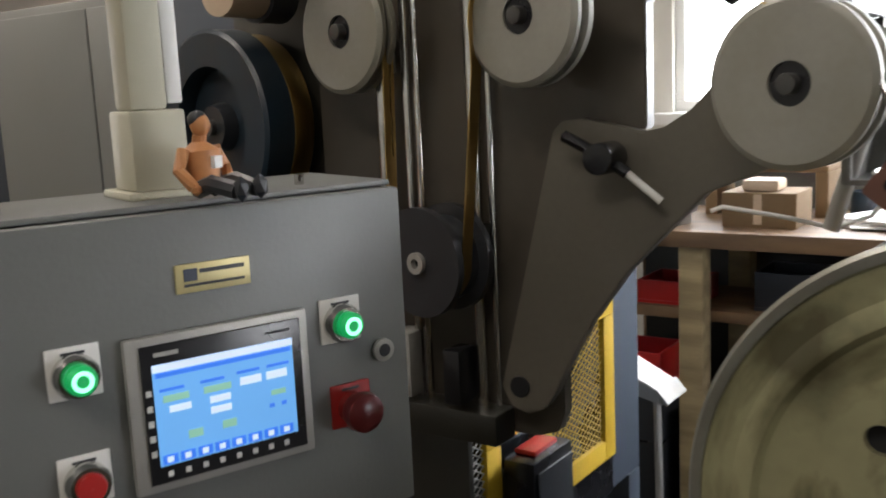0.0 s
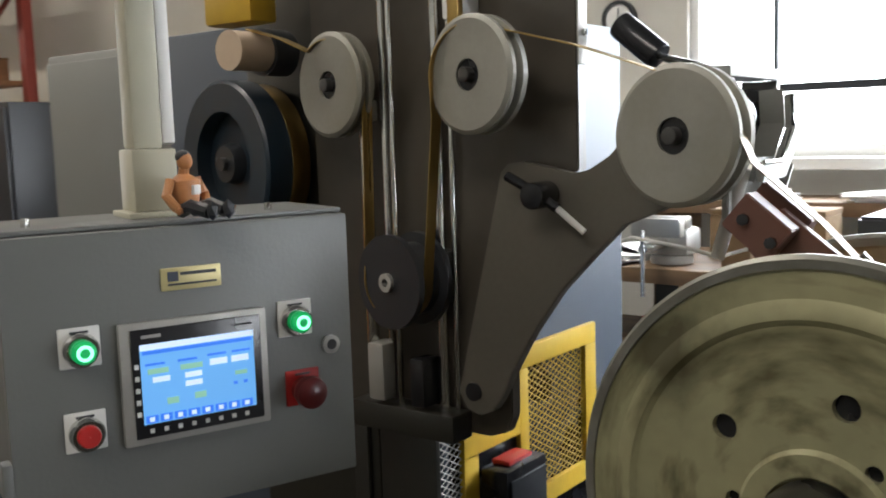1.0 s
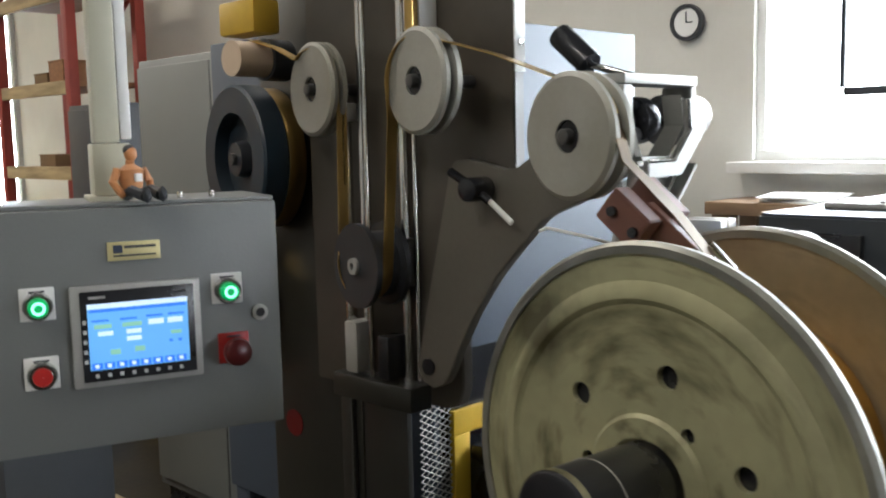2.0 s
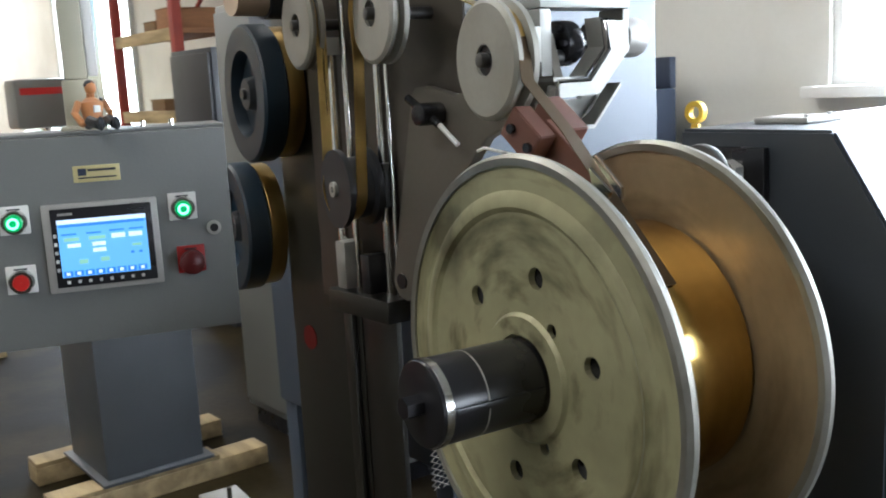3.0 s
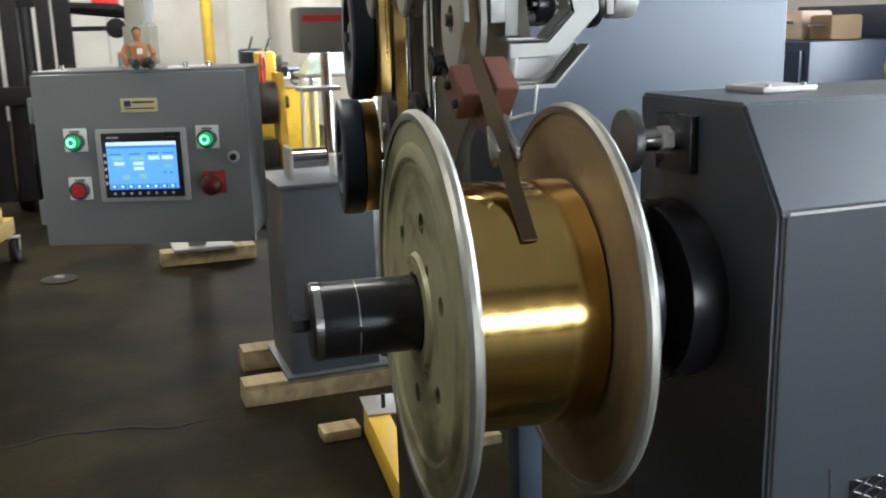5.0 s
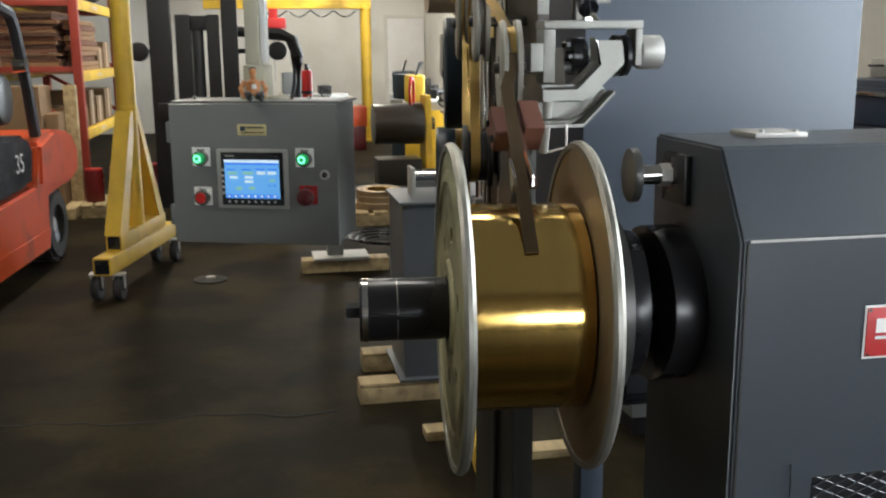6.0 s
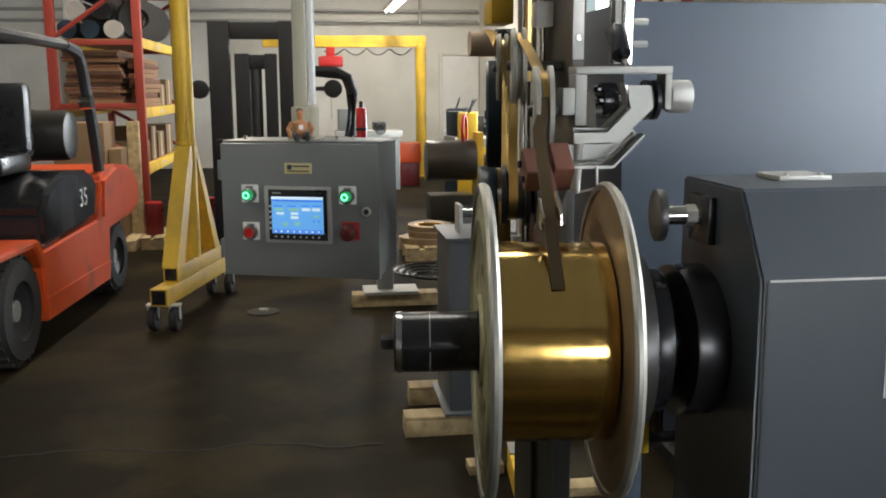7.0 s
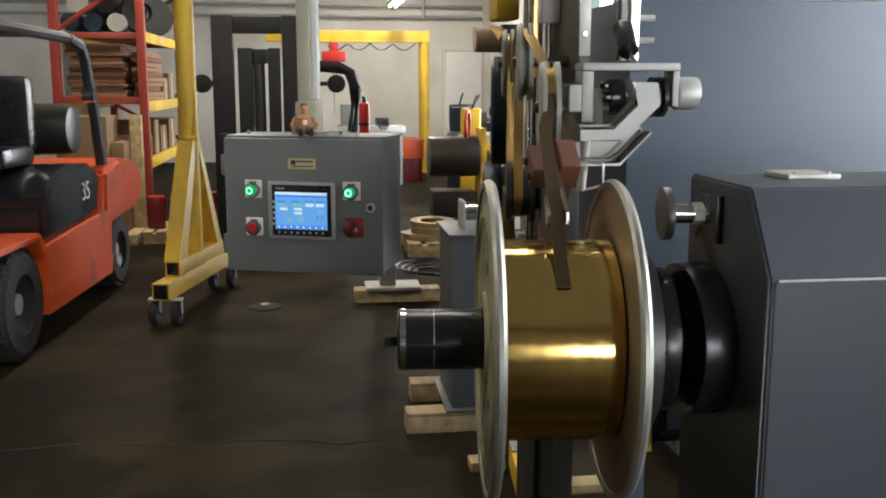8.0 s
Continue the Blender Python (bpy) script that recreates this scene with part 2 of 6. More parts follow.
def box(lo, hi, bevel=0.0, bm=None, m=None):
    bm = bm or bmesh.new()
    lo, hi = Vector(lo), Vector(hi)
    r = bmesh.ops.create_cube(bm, size=1, matrix=Matrix.LocRotScale((lo + hi) / 2, None, hi - lo))
    vs = r["verts"]
    if bevel:
        es = list({e for v in vs for e in v.link_edges})
        r = bmesh.ops.bevel(bm, geom=es, offset=bevel, segments=2, affect="EDGES", profile=0.6)
        vs = list({v for f in r["faces"] for v in f.verts} | {v for v in vs if v.is_valid})
    if m:
        bmesh.ops.transform(bm, matrix=m, verts=list({w for v in vs for f in v.link_faces for w in f.verts}))
    return bm


def cyl(p0, p1, r, bm=None, seg=28, r2=None, bevel=0.0):
    bm = bm or bmesh.new()
    a, b = Vector(p0), Vector(p1)
    m = Matrix.Translation((a + b) / 2) @ (b - a).to_track_quat("Z", "Y").to_matrix().to_4x4()
    res = bmesh.ops.create_cone(bm, cap_ends=True, segments=seg, radius1=r, radius2=r if r2 is None else r2, depth=(b - a).length, matrix=m)
    if bevel:
        es = [e for e in {e for v in res["verts"] for e in v.link_edges} if len(e.link_faces) == 2 and e.calc_face_angle() > 1.0]
        bmesh.ops.bevel(bm, geom=es, offset=bevel, segments=2, affect="EDGES", profile=0.6)
    return bm


def lathe(profile, origin, axis, bm=None, seg=64):
    """Closed solid of revolution: profile of (radius, height along axis)."""
    bm = bm or bmesh.new()
    q = Matrix.Translation(origin) @ Vector(axis).to_track_quat("Z", "Y").to_matrix().to_4x4()
    rings = []
    for r, h in profile:
        rings.append([bm.verts.new(q @ Vector((r * math.cos(2 * math.pi * i / seg), r * math.sin(2 * math.pi * i / seg), h))) for i in range(seg)])
    n = len(rings)
    for k in range(n):
        a, b = rings[k], rings[(k + 1) % n]
        for i in range(seg):
            j = (i + 1) % seg
            bm.faces.new((a[i], a[j], b[j], b[i]))
    return bm


def prism(points, vec, bm=None, bevel=0.0):
    """A polygon of 3D points pushed along vec."""
    bm = bm or bmesh.new()
    vs = [bm.verts.new(p) for p in points]
    f = bm.faces.new(vs)
    r = bmesh.ops.extrude_face_region(bm, geom=[f])
    bmesh.ops.translate(bm, vec=vec, verts=[v for v in r["geom"] if isinstance(v, bmesh.types.BMVert)])
    if bevel:
        bmesh.ops.bevel(bm, geom=list(bm.edges), offset=bevel, segments=2, affect="EDGES")
    return bm


def tube(points, r, bm=None, seg=10):
    """A round bar along a line of points."""
    bm = bm or bmesh.new()
    pts = [Vector(p) for p in points]
    rings = []
    for i, p in enumerate(pts):
        d = (pts[min(i + 1, len(pts) - 1)] - pts[max(i - 1, 0)]).normalized()
        q = d.to_track_quat("Z", "Y")
        rings.append([bm.verts.new(p + q @ Vector((r * math.cos(2 * math.pi * k / seg), r * math.sin(2 * math.pi * k / seg), 0))) for k in range(seg)])
    for a, b in zip(rings, rings[1:]):
        for k in range(seg):
            bm.faces.new((a[k], a[(k + 1) % seg], b[(k + 1) % seg], b[k]))
    bm.faces.new(rings[0])
    bm.faces.new(rings[-1])
    return bm


def ribbon(points, width, thick, bm=None):
    """A flat strip along points in the x-z plane, width along y."""
    bm = bm or bmesh.new()
    pts = [Vector(p) for p in points]
    rows = []
    for i, p in enumerate(pts):
        d = (pts[min(i + 1, len(pts) - 1)] - pts[max(i - 1, 0)]).normalized()
        n = d.cross(Vector((0, 1, 0))).normalized() * thick / 2
        w = Vector((0, width / 2, 0))
        rows.append([bm.verts.new(v) for v in (p - n - w, p - n + w, p + n + w, p + n - w)])
    for a, b in zip(rows, rows[1:]):
        for k in range(4):
            bm.faces.new((a[k], a[(k + 1) % 4], b[(k + 1) % 4], b[k]))
    bm.faces.new(rows[0])
    bm.faces.new(rows[-1])
    return bm


def arc(cx, cz, r, a0, a1, y, n=18):
    return [(cx + r * math.cos(radians(a0 + (a1 - a0) * i / n)), y, cz + r * math.sin(radians(a0 + (a1 - a0) * i / n))) for i in range(n + 1)]


def holed_plate(outer, holes, y, thick):
    """A plate in the x-z plane with round holes: outer points (x, z), holes (x, z, r)."""
    bm = bmesh.new()
    edges = []
    loops = [outer] + [[(x + r * math.cos(2 * math.pi * k / 16), z + r * math.sin(2 * math.pi * k / 16)) for k in range(16)] for x, z, r in holes]
    for lp in loops:
        vs = [bm.verts.new((x, y, z)) for x, z in lp]
        edges += [bm.edges.new((vs[i], vs[(i + 1) % len(vs)])) for i in range(len(vs))]
    bmesh.ops.triangle_fill(bm, use_beauty=True, edges=edges)
    r = bmesh.ops.extrude_face_region(bm, geom=list(bm.faces))
    bmesh.ops.translate(bm, vec=(0, thick, 0), verts=[v for v in r["geom"] if isinstance(v, bmesh.types.BMVert)])
    return bm


def wall_with_openings(name, axis, at, thick, lo, hi, z0, z1, openings, material, label):
    """A wall along x (axis 'y' = at) or along y (axis 'x' = at) with true openings (a0, a1, z0, z1)."""
    bm = bmesh.new()
    cuts = sorted({lo, hi, *[v for o in openings for v in o[:2]]})
    zs = sorted({z0, z1, *[v for o in openings for v in o[2:]]})
    for a, b in zip(cuts, cuts[1:]):
        for c, d in zip(zs, zs[1:]):
            if any(o[0] <= (a + b) / 2 <= o[1] and o[2] <= (c + d) / 2 <= o[3] for o in openings):
                continue
            if axis == "y":
                box((a, at, c), (b, at + thick, d), bm=bm)
            else:
                box((at, a, c), (at + thick, b, d), bm=bm)
    bmesh.ops.remove_doubles(bm, verts=bm.verts, dist=1e-4)
    return tagged(part(name, bm, material, smooth=False), label, "wall", kind="structure")


# ---- the hall ----
tagged(part("floor", box((-17.2, -7.2, -0.12), (7.2, 3.1, 0)), CONCRETE, smooth=False), "dark oil-stained worn concrete workshop floor", "floor", kind="structure")
tagged(part("ceiling", box((-17.2, -7.2, 4.2), (7.2, 3.1, 4.35)), ROOF, smooth=False), "dull grey metal roof deck", "ceiling", kind="structure")
wall_with_openings("wall_north", "y", 2.9, 0.2, -17.2, 7.2, 0, 4.2, [(-0.95, 2.75, 1.35, 2.9), (4.2, 6.8, 1.35, 2.6), (-11.0, -8.55, 0.0, 2.9)], PLASTER, "white painted block wall with steel windows")
wall_with_openings("wall_west", "x", -17.2, 0.2, -7.2, 2.9, 0, 4.2, [], PLASTER, "white painted far end wall of the hall")
wall_with_openings("wall_east", "x", 7.0, 0.2, -7.2, 2.9, 0, 4.2, [(0.35, 2.45, 0.75, 1.75)], EAST_DARK, "unseen block wall, toned dull brown to darken reflections, with a low window band")
wall_with_openings("wall_south", "y", -7.2, 0.2, -17.0, 7.0, 0, 4.2, [], PLASTER, "white painted block side wall")
tagged(part("backdrop_1", box((-2.0, 3.9, 0.6), (6.9, 3.92, 3.8)), DAYLIGHT, smooth=False), "bright overcast sky outside the window", "sky", kind="structure")
tagged(part("backdrop_2", box((-12.5, 3.9, -0.1), (-7.0, 3.92, 3.6)), DAYLIGHT, smooth=False), "bright overcast daylight outside the door", "sky", kind="structure")
tagged(part("backdrop_3", box((7.9, -1.2, -0.1), (7.92, 3.6, 3.4)), DAYLIGHT, smooth=False), "bright overcast sky outside the window", "sky", kind="structure")


def steel_window(name, x0, x1, z0, z1, bars, rails):
    w = new(name)
    w.matrix_world = pose(x0, 2.95, z0)
    tagged(w, "steel-framed workshop window with large panes", "window", kind="structure")
    fr = bmesh.new()
    for lo, hi in (((x0, 2.93, z0), (x1, 2.97, z0 + 0.04)), ((x0, 2.93, z1 - 0.04), (x1, 2.97, z1)), ((x0, 2.93, z0 + 0.04), (x0 + 0.04, 2.97, z1 - 0.04)), ((x1 - 0.04, 2.93, z0 + 0.04), (x1, 2.97, z1 - 0.04))):
        box(lo, hi, 0.004, fr)
    part("window_frame", fr, WHITE, w, "white painted steel frame")
    for x in bars:
        part("glazing_bar", box((x - 0.009, 2.935, 1.6365), (x + 0.009, 2.965, z1 - 0.04), 0.002), DARK_PLASTIC, w)
    for a, b, z in rails:
        part("transom", box((a, 2.925, z - 0.016), (b, 2.972, z + 0.016), 0.003), DARK_PLASTIC, w)
        part("window_catch", box(((a + b) / 2 - 0.03, 2.9, z + 0.014), ((a + b) / 2 + 0.03, 2.93, z + 0.045), 0.006), DARK_PLASTIC, w)
    part("window_sill", box((x0 - 0.06, 2.78, z0 - 0.05), (x1 + 0.06, 2.93, z0 - 0.004), 0.006), WHITE, w)
    return w


steel_window("window_1", -0.95, 2.75, 1.35, 2.9, (-0.595, 0.3, 1.2, 2.0), ((-0.583, 0.288, 1.62), (0.312, 1.188, 1.62), (1.212, 2.7, 1.62)))
steel_window("window_2", 4.2, 6.8, 1.35, 2.6, (5.1, 6.0), ((4.26, 6.74, 1.62),))
dr = new("door_1")
dr.matrix_world = pose(-9.8, 2.95, 0)
tagged(dr, "open roller door to bright daylight", "door", kind="structure")
part("door_frame", box((-11.06, 2.86, 0), (-10.98, 2.94, 2.95), 0.01), GALV, dr)
part("door_frame", box((-8.57, 2.86, 0), (-8.49, 2.94, 2.95), 0.01), GALV, dr)
part("roller_box", box((-11.1, 2.6, 2.92), (-8.45, 2.9, 3.3), 0.02), GALV, dr)
d2o = new("door_2")
d2o.matrix_world = pose(-16.98, 2.5, 0)
tagged(d2o, "white flush steel door in the end wall", "door", kind="structure")
part("door_leaf", box((-17.0, 2.16, 0.01), (-16.96, 2.88, 2.1), 0.006), WHITE, d2o)
part("door_trim", box((-17.0, 2.1, 0.0), (-16.95, 2.155, 2.16), 0.004), PLASTER, d2o)
part("door_trim", box((-17.0, 2.16, 2.105), (-16.95, 2.88, 2.16), 0.004), PLASTER, d2o)


# ---- operator enclosure, in its own frame: x along the face, y into the box, z up ----
def enclosure():
    t = thing("control_enclosure", (-0.075, -0.567, 1.137), "grey steel operator enclosure with touch screen, hung from a pole", "control box", rz=70.1)
    W, Hh, D = 0.322, 0.263, 0.15
    part("body", box((0, 0.014, 0), (W, D, Hh), 0.004), GREY_PAINT, t, local=True)
    part("door", box((-0.004, 0, -0.004), (W + 0.004, 0.012, Hh + 0.001), 0.003), GREY_PAINT, t, local=True)
    lid = box((-0.006, 0.016, Hh + 0.001), (W + 0.006, D + 0.004, Hh + 0.006), 0.002)
    part("rain_lip", lid, GREY_PAINT, t, local=True)
    for x in (0.03, 0.225, 0.262):
        part("lid_screw", cyl((x, 0.05, Hh + 0.006), (x, 0.05, Hh + 0.014), 0.004, seg=10), CHROME, t, local=True)
    for z in (0.05, 0.21):
        part("hinge", box((-0.012, 0.0, z - 0.02), (-0.003, 0.018, z + 0.02), 0.003), GREY_PAINT, t, local=True)
    # touch panel
    bz = part("touch_panel", box((0.09, -0.008, 0.066), (0.231, -0.0005, 0.18), 0.003), GALV, t, "grey framed touch screen panel", local=True)
    part("glass_front", box((0.1, -0.0105, 0.073), (0.223, -0.0085, 0.174), 0.001), BLACK, bz, local=True)
    sx0, sx1, sz0, sz1 = 0.107, 0.215, 0.086, 0.16
    part("screen", box((sx0, -0.0112, sz0), (sx1, -0.0106, sz1)), SCREEN, bz, "lit blue operator screen", local=True)
    part("title_bar", box((sx0, -0.0117, sz1 - 0.0055), (sx1, -0.0113, sz1)), SCREEN_WHITE, bz, local=True)
    part("menu_bar", box((sx0 + 0.002, -0.0117, sz1 - 0.0095), (sx1 - 0.002, -0.0113, sz1 - 0.0062)), SCREEN_BAR, bz, local=True)
    for u, v, w, h, m in ((0.006, 0.046, 0.019, 0.005, SCREEN_GREEN), (0.036, 0.046, 0.021, 0.005, SCREEN_GREEN), (0.064, 0.046, 0.017, 0.006, SCREEN_WHITE), (0.085, 0.046, 0.017, 0.006, SCREEN_WHITE),
                          (0.01, 0.038, 0.016, 0.005, SCREEN_WHITE), (0.04, 0.038, 0.016, 0.005, SCREEN_WHITE), (0.04, 0.03, 0.016, 0.005, SCREEN_WHITE), (0.088, 0.033, 0.012, 0.004, SCREEN_GREEN),
                          (0.022, 0.016, 0.011, 0.006, SCREEN_GREEN), (0.048, 0.017, 0.011, 0.006, SCREEN_GREEN), (0.086, 0.024, 0.004, 0.003, SCREEN_BAR), (0.096, 0.024, 0.004, 0.003, SCREEN_BAR)):
        part("screen_field", box((sx0 + u, -0.0117, sz0 + v), (sx0 + u + w, -0.0113, sz0 + v + h)), m, bz, local=True)
    for u, v in ((0.004, 0.054), (0.034, 0.054), (0.062, 0.055), (0.086, 0.055)):
        part("screen_caption", box((sx0 + u, -0.0117, sz0 + v), (sx0 + u + 0.018, -0.0113, sz0 + v + 0.0022)), SCREEN_BAR, bz, local=True)
    for k in range(5):
        part("side_mark", box((sx0 - 0.0055, -0.0112, sz0 + 0.008 + k * 0.011), (sx0 - 0.0015, -0.0106, sz0 + 0.0125 + k * 0.011)), WHITE, bz, local=True)
    for k in range(8):
        part("key_icon", box((sx0 + 0.005 + k * 0.013, -0.0123, sz0 + 0.0025), (sx0 + 0.0095 + k * 0.013, -0.0118, sz0 + 0.0065)), SCREEN_WHITE, bz, local=True)
    for k in range(8):
        part("function_key", box((sx0 + 0.002 + k * 0.013, -0.0117, sz0 + 0.001), (sx0 + 0.013 + k * 0.013, -0.0113, sz0 + 0.008)), SCREEN_BAR, bz, local=True)
        part("key_mark", box((sx0 + 0.005 + k * 0.013, -0.0112, sz0 - 0.0085), (sx0 + 0.009 + k * 0.013, -0.0106, sz0 - 0.0045)), WHITE, bz, local=True)
    part("maker_bar", box((0.109, -0.0112, 0.1655), (0.127, -0.0106, 0.1685)), GALV, bz, local=True)
    part("model_bar", box((0.194, -0.0112, 0.166), (0.214, -0.0106, 0.1678)), DARK_PLASTIC, bz, local=True)
    # name plate, with plain shapes in place of its mark
    tag = part("name_plate", box((0.133, -0.0025, 0.205), (0.19, -0.0005, 0.226), 0.0008), BRASS_TAG, t, "pale yellow metal name plate", local=True)
    part("plate_square", box((0.139, -0.0033, 0.2135), (0.149, -0.0026, 0.2225)), TOOL_BLUE, tag, local=True)
    part("plate_line", box((0.151, -0.0033, 0.2185), (0.185, -0.0026, 0.2215)), DARK_PLASTIC, tag, local=True)
    part("plate_line", box((0.139, -0.0033, 0.2095), (0.185, -0.0026, 0.2115)), DARK_PLASTIC, tag, local=True)

    def button(x, z, kind):
        red_plate = kind == "stop"
        b = part("button_plate", box((x - 0.018, -0.0025, z - 0.018), (x + 0.018, -0.0005, z + 0.018), 0.0015), STOP_PLATE if red_plate else WHITE, t, {"lamp": "green lit push button on a white plate", "red": "red push button on a white plate", "stop": "red mushroom stop button on a red plate"}[kind], local=True)
        part("legend_bar", box((x - 0.008, -0.0031, z + 0.0125), (x + 0.008, -0.0026, z + 0.0145)), DARK_PLASTIC, b, local=True)
        q = (x, 0, z - 0.002)
        if kind == "stop":
            part("button_ring", lathe([(0.008, -0.0025), (0.0125, -0.0025), (0.011, -0.012), (0.008, -0.012)], (x, 0, z - 0.002), (0, 1, 0), seg=32), DARK_RED, b, local=True)
            part("mushroom_head", lathe([(0.0005, -0.03), (0.009, -0.03), (0.0155, -0.026), (0.0165, -0.02), (0.014, -0.012), (0.0005, -0.012)], (x, 0, z - 0.002), (0, 1, 0), seg=36), STOP_HEAD, b, "dark red mushroom head", local=True)
            return
        part("button_ring", lathe([(0.0105, -0.0025), (0.0155, -0.0025), (0.0155, -0.009), (0.0135, -0.014), (0.0105, -0.014)], q, (0, 1, 0), seg=32), CHROME, b, "bright metal collar", local=True)
        if kind == "lamp":
            part("lens", lathe([(0.0005, -0.023), (0.0075, -0.0228), (0.0104, -0.0205), (0.0104, -0.0145), (0.0005, -0.0145)], q, (0, 1, 0), seg=32), GREEN_LIT, b, "lit green lens", local=True)
            part("lamp_core", lathe([(0.0045, -0.0234), (0.0072, -0.0234), (0.0072, -0.023), (0.0045, -0.023)], q, (0, 1, 0), seg=20), GREEN_CORE, b, local=True)
        else:
            part("cap", lathe([(0.0005, -0.0175), (0.0095, -0.0175), (0.0103, -0.016), (0.0103, -0.011), (0.0005, -0.011)], q, (0, 1, 0), seg=32), RED, b, "red cap", local=True)

    button(0.058, 0.164, "lamp")
    button(0.263, 0.164, "lamp")
    button(0.058, 0.088, "red")
    button(0.268, 0.093, "stop")
    lk = part("key_lock", lathe([(0.0055, -0.0005), (0.0095, -0.0005), (0.0095, -0.004), (0.0055, -0.005)], (0.301, 0, 0.132), (0, 1, 0), seg=24), GALV, t, "small round key lock", local=True)
    part("lock_barrel", cyl((0.301, -0.0045, 0.132), (0.301, -0.0005, 0.132), 0.0054, seg=20), BLACK, lk, local=True)
    return t


enclosure()

pl = thing("hanging_pole", (-0.085, -0.41, 1.406), "beige square steel pole holding the operator enclosure", "pole", rz=70.1)
part("foot_plate", box((-0.022, -0.016, 0.0), (0.036, 0.05, 0.006), 0.002), BEIGE, pl, local=True)
part("bracket", box((-0.015, -0.01, 0.006), (0.028, 0.04, 0.066), 0.003), BEIGE, pl, local=True)
part("tube", box((-0.0115, -0.004, 0.066), (0.0175, 0.034, 2.79), 0.004), BEIGE, pl, local=True)
part("cable_duct", box((0.018, 0.0, 0.07), (0.031, 0.016, 2.79), 0.003), WHITE, pl, "white cable duct along the pole", local=True)

# seated toy figure, one plain mesh
fg = bmesh.new()
cyl((0, 0, 0.012), (0, 0.004, 0.055), 0.017, fg, 14, 0.024)
cyl((0, 0.004, 0.055), (0, 0.005, 0.066), 0.024, fg, 14, 0.008)
cyl((0, 0.004, 0.064), (0, 0.002, 0.074), 0.008, fg, 10)
bmesh.ops.create_icosphere(fg, subdivisions=2, radius=0.0125, matrix=Matrix.LocRotScale((0, 0.0, 0.085), None, (0.9, 1, 1.15)))
for s in (-1, 1):
    tube([(s * 0.025, 0.004, 0.058), (s * 0.037, 0.002, 0.036), (s * 0.03, -0.012, 0.016)], 0.0075, fg, 8)
    bmesh.ops.create_icosphere(fg, subdivisions=1, radius=0.0072, matrix=Matrix.Translation((s * 0.03, -0.015, 0.014)))
nskin = len(fg.faces)
for s in (-1, 1):
    tube([(s * 0.011, 0, 0.012), (s * 0.02, -0.03, 0.02), (s * 0.016, -0.062, 0.012)], 0.0105, fg, 8)
    bmesh.ops.create_icosphere(fg, subdivisions=1, radius=0.01, matrix=Matrix.LocRotScale((s * 0.016, -0.068, 0.014), None, (0.9, 1, 1.5)))
cap0 = len(fg.faces)
bmesh.ops.create_icosphere(fg, subdivisions=2, radius=0.0128, matrix=Matrix.LocRotScale((0, 0.003, 0.091), None, (0.92, 0.95, 0.85)))
mark0 = len(fg.faces)
box((-0.006, -0.0235, 0.036), (0.007, -0.017, 0.05), 0.001, fg)
fg.faces.ensure_lookup_table()
for i, f in enumerate(fg.faces):
    f.material_index = 2 if i >= mark0 else 1 if i >= nskin else 0
part_fig = part("toy_figure", fg, (SKIN, DARK_PLASTIC, WHITE))
part_fig.matrix_world = pose(-0.0265, -0.409, 1.4065, 0, 0, 95) @ Matrix.Scale(0.63, 4)
tagged(part_fig, "tan and black seated plastic toy figure on the enclosure", "toy")


# spool axis, radius, flange faces and wound radius
SX, SZ, SR, YF, YB, DR = 0.4814, 1.118, 0.247, -0.138, 0.069, 0.155

# ---- strip machine: column, plate, rollers, lever ----
mc = thing("strip_machine", (-0.4, 0.2, 0.0), "dark grey strip slitting machine with steel guide rollers and brass strip", "machine")
part("column", box((-0.56, 0.14, 0.1), (-0.29, 0.225, 1.75), 0.008), DARK_COL, mc, "oily dark column")
part("front_plate", box((-0.289, 0.141, 0.1), (-0.176, 0.153, 1.05), 0.003), DARK_COL, mc)
part("column_rib", box((-0.335, 0.128, 0.14), (-0.305, 0.139, 1.05), 0.003), DARK_COL, mc)
part("base_flange", box((-0.6, 0.12, 0.0), (-0.25, 0.25, 0.1), 0.01), DARK_COL, mc)
part("warning_mark", cyl((-0.49, 0.1385, 0.935), (-0.49, 0.1395, 0.935), 0.026, seg=20), DARK_RED, mc, "round red sticker")
outer = [(-0.37, 1.05), (-0.05, 1.05), (-0.022, 1.06), (-0.012, 1.085), (-0.012, 1.38), (0.03, 1.42), (0.098, 1.425), (0.098, 1.98), (-0.37, 1.98)]
part("frame_plate", prism([(x, 0.108, z) for x, z in outer], (0, 0.022, 0), bevel=0.002), OLD_GREY, mc, "brown-grey steel frame plate")
# cross-section bars on the plate
for x, y, r in ((-0.244, 0.085, 0.0095), (-0.21, 0.09, 0.006), (-0.184, 0.075, 0.0045), (-0.118, 0.095, 0.008), (-0.096, 0.097, 0.004)):
    part("guide_rod", cyl((x, y, 1.07), (x, y, 1.72 if r < 0.009 else 1.5), r, seg=16), CHROME, mc, "polished vertical guide rod")
# pale strip paints the light caught by the frame plate's edge
part("plate_edge", box((0.0985, 0.106, 1.56), (0.1015, 0.128, 1.98), 0.001), GALV, mc, "frame plate edge, made pale for the light on it")
for z in (1.6, 1.76):
    part("edge_bolt", cyl((0.1015, 0.117, z), (0.1055, 0.117, z), 0.005, seg=8), CHROME, mc)
part("riser_pipe", cyl((-0.275, 0.325, 1.56), (-0.275, 0.325, 2.6), 0.027, seg=28), CHROME, mc, "bright steel riser pipe")
for z in (1.605, 1.655):
    part("pipe_bolt", cyl((-0.275, 0.35, z), (-0.275, 0.385, z), 0.008, seg=8), GALV, mc)
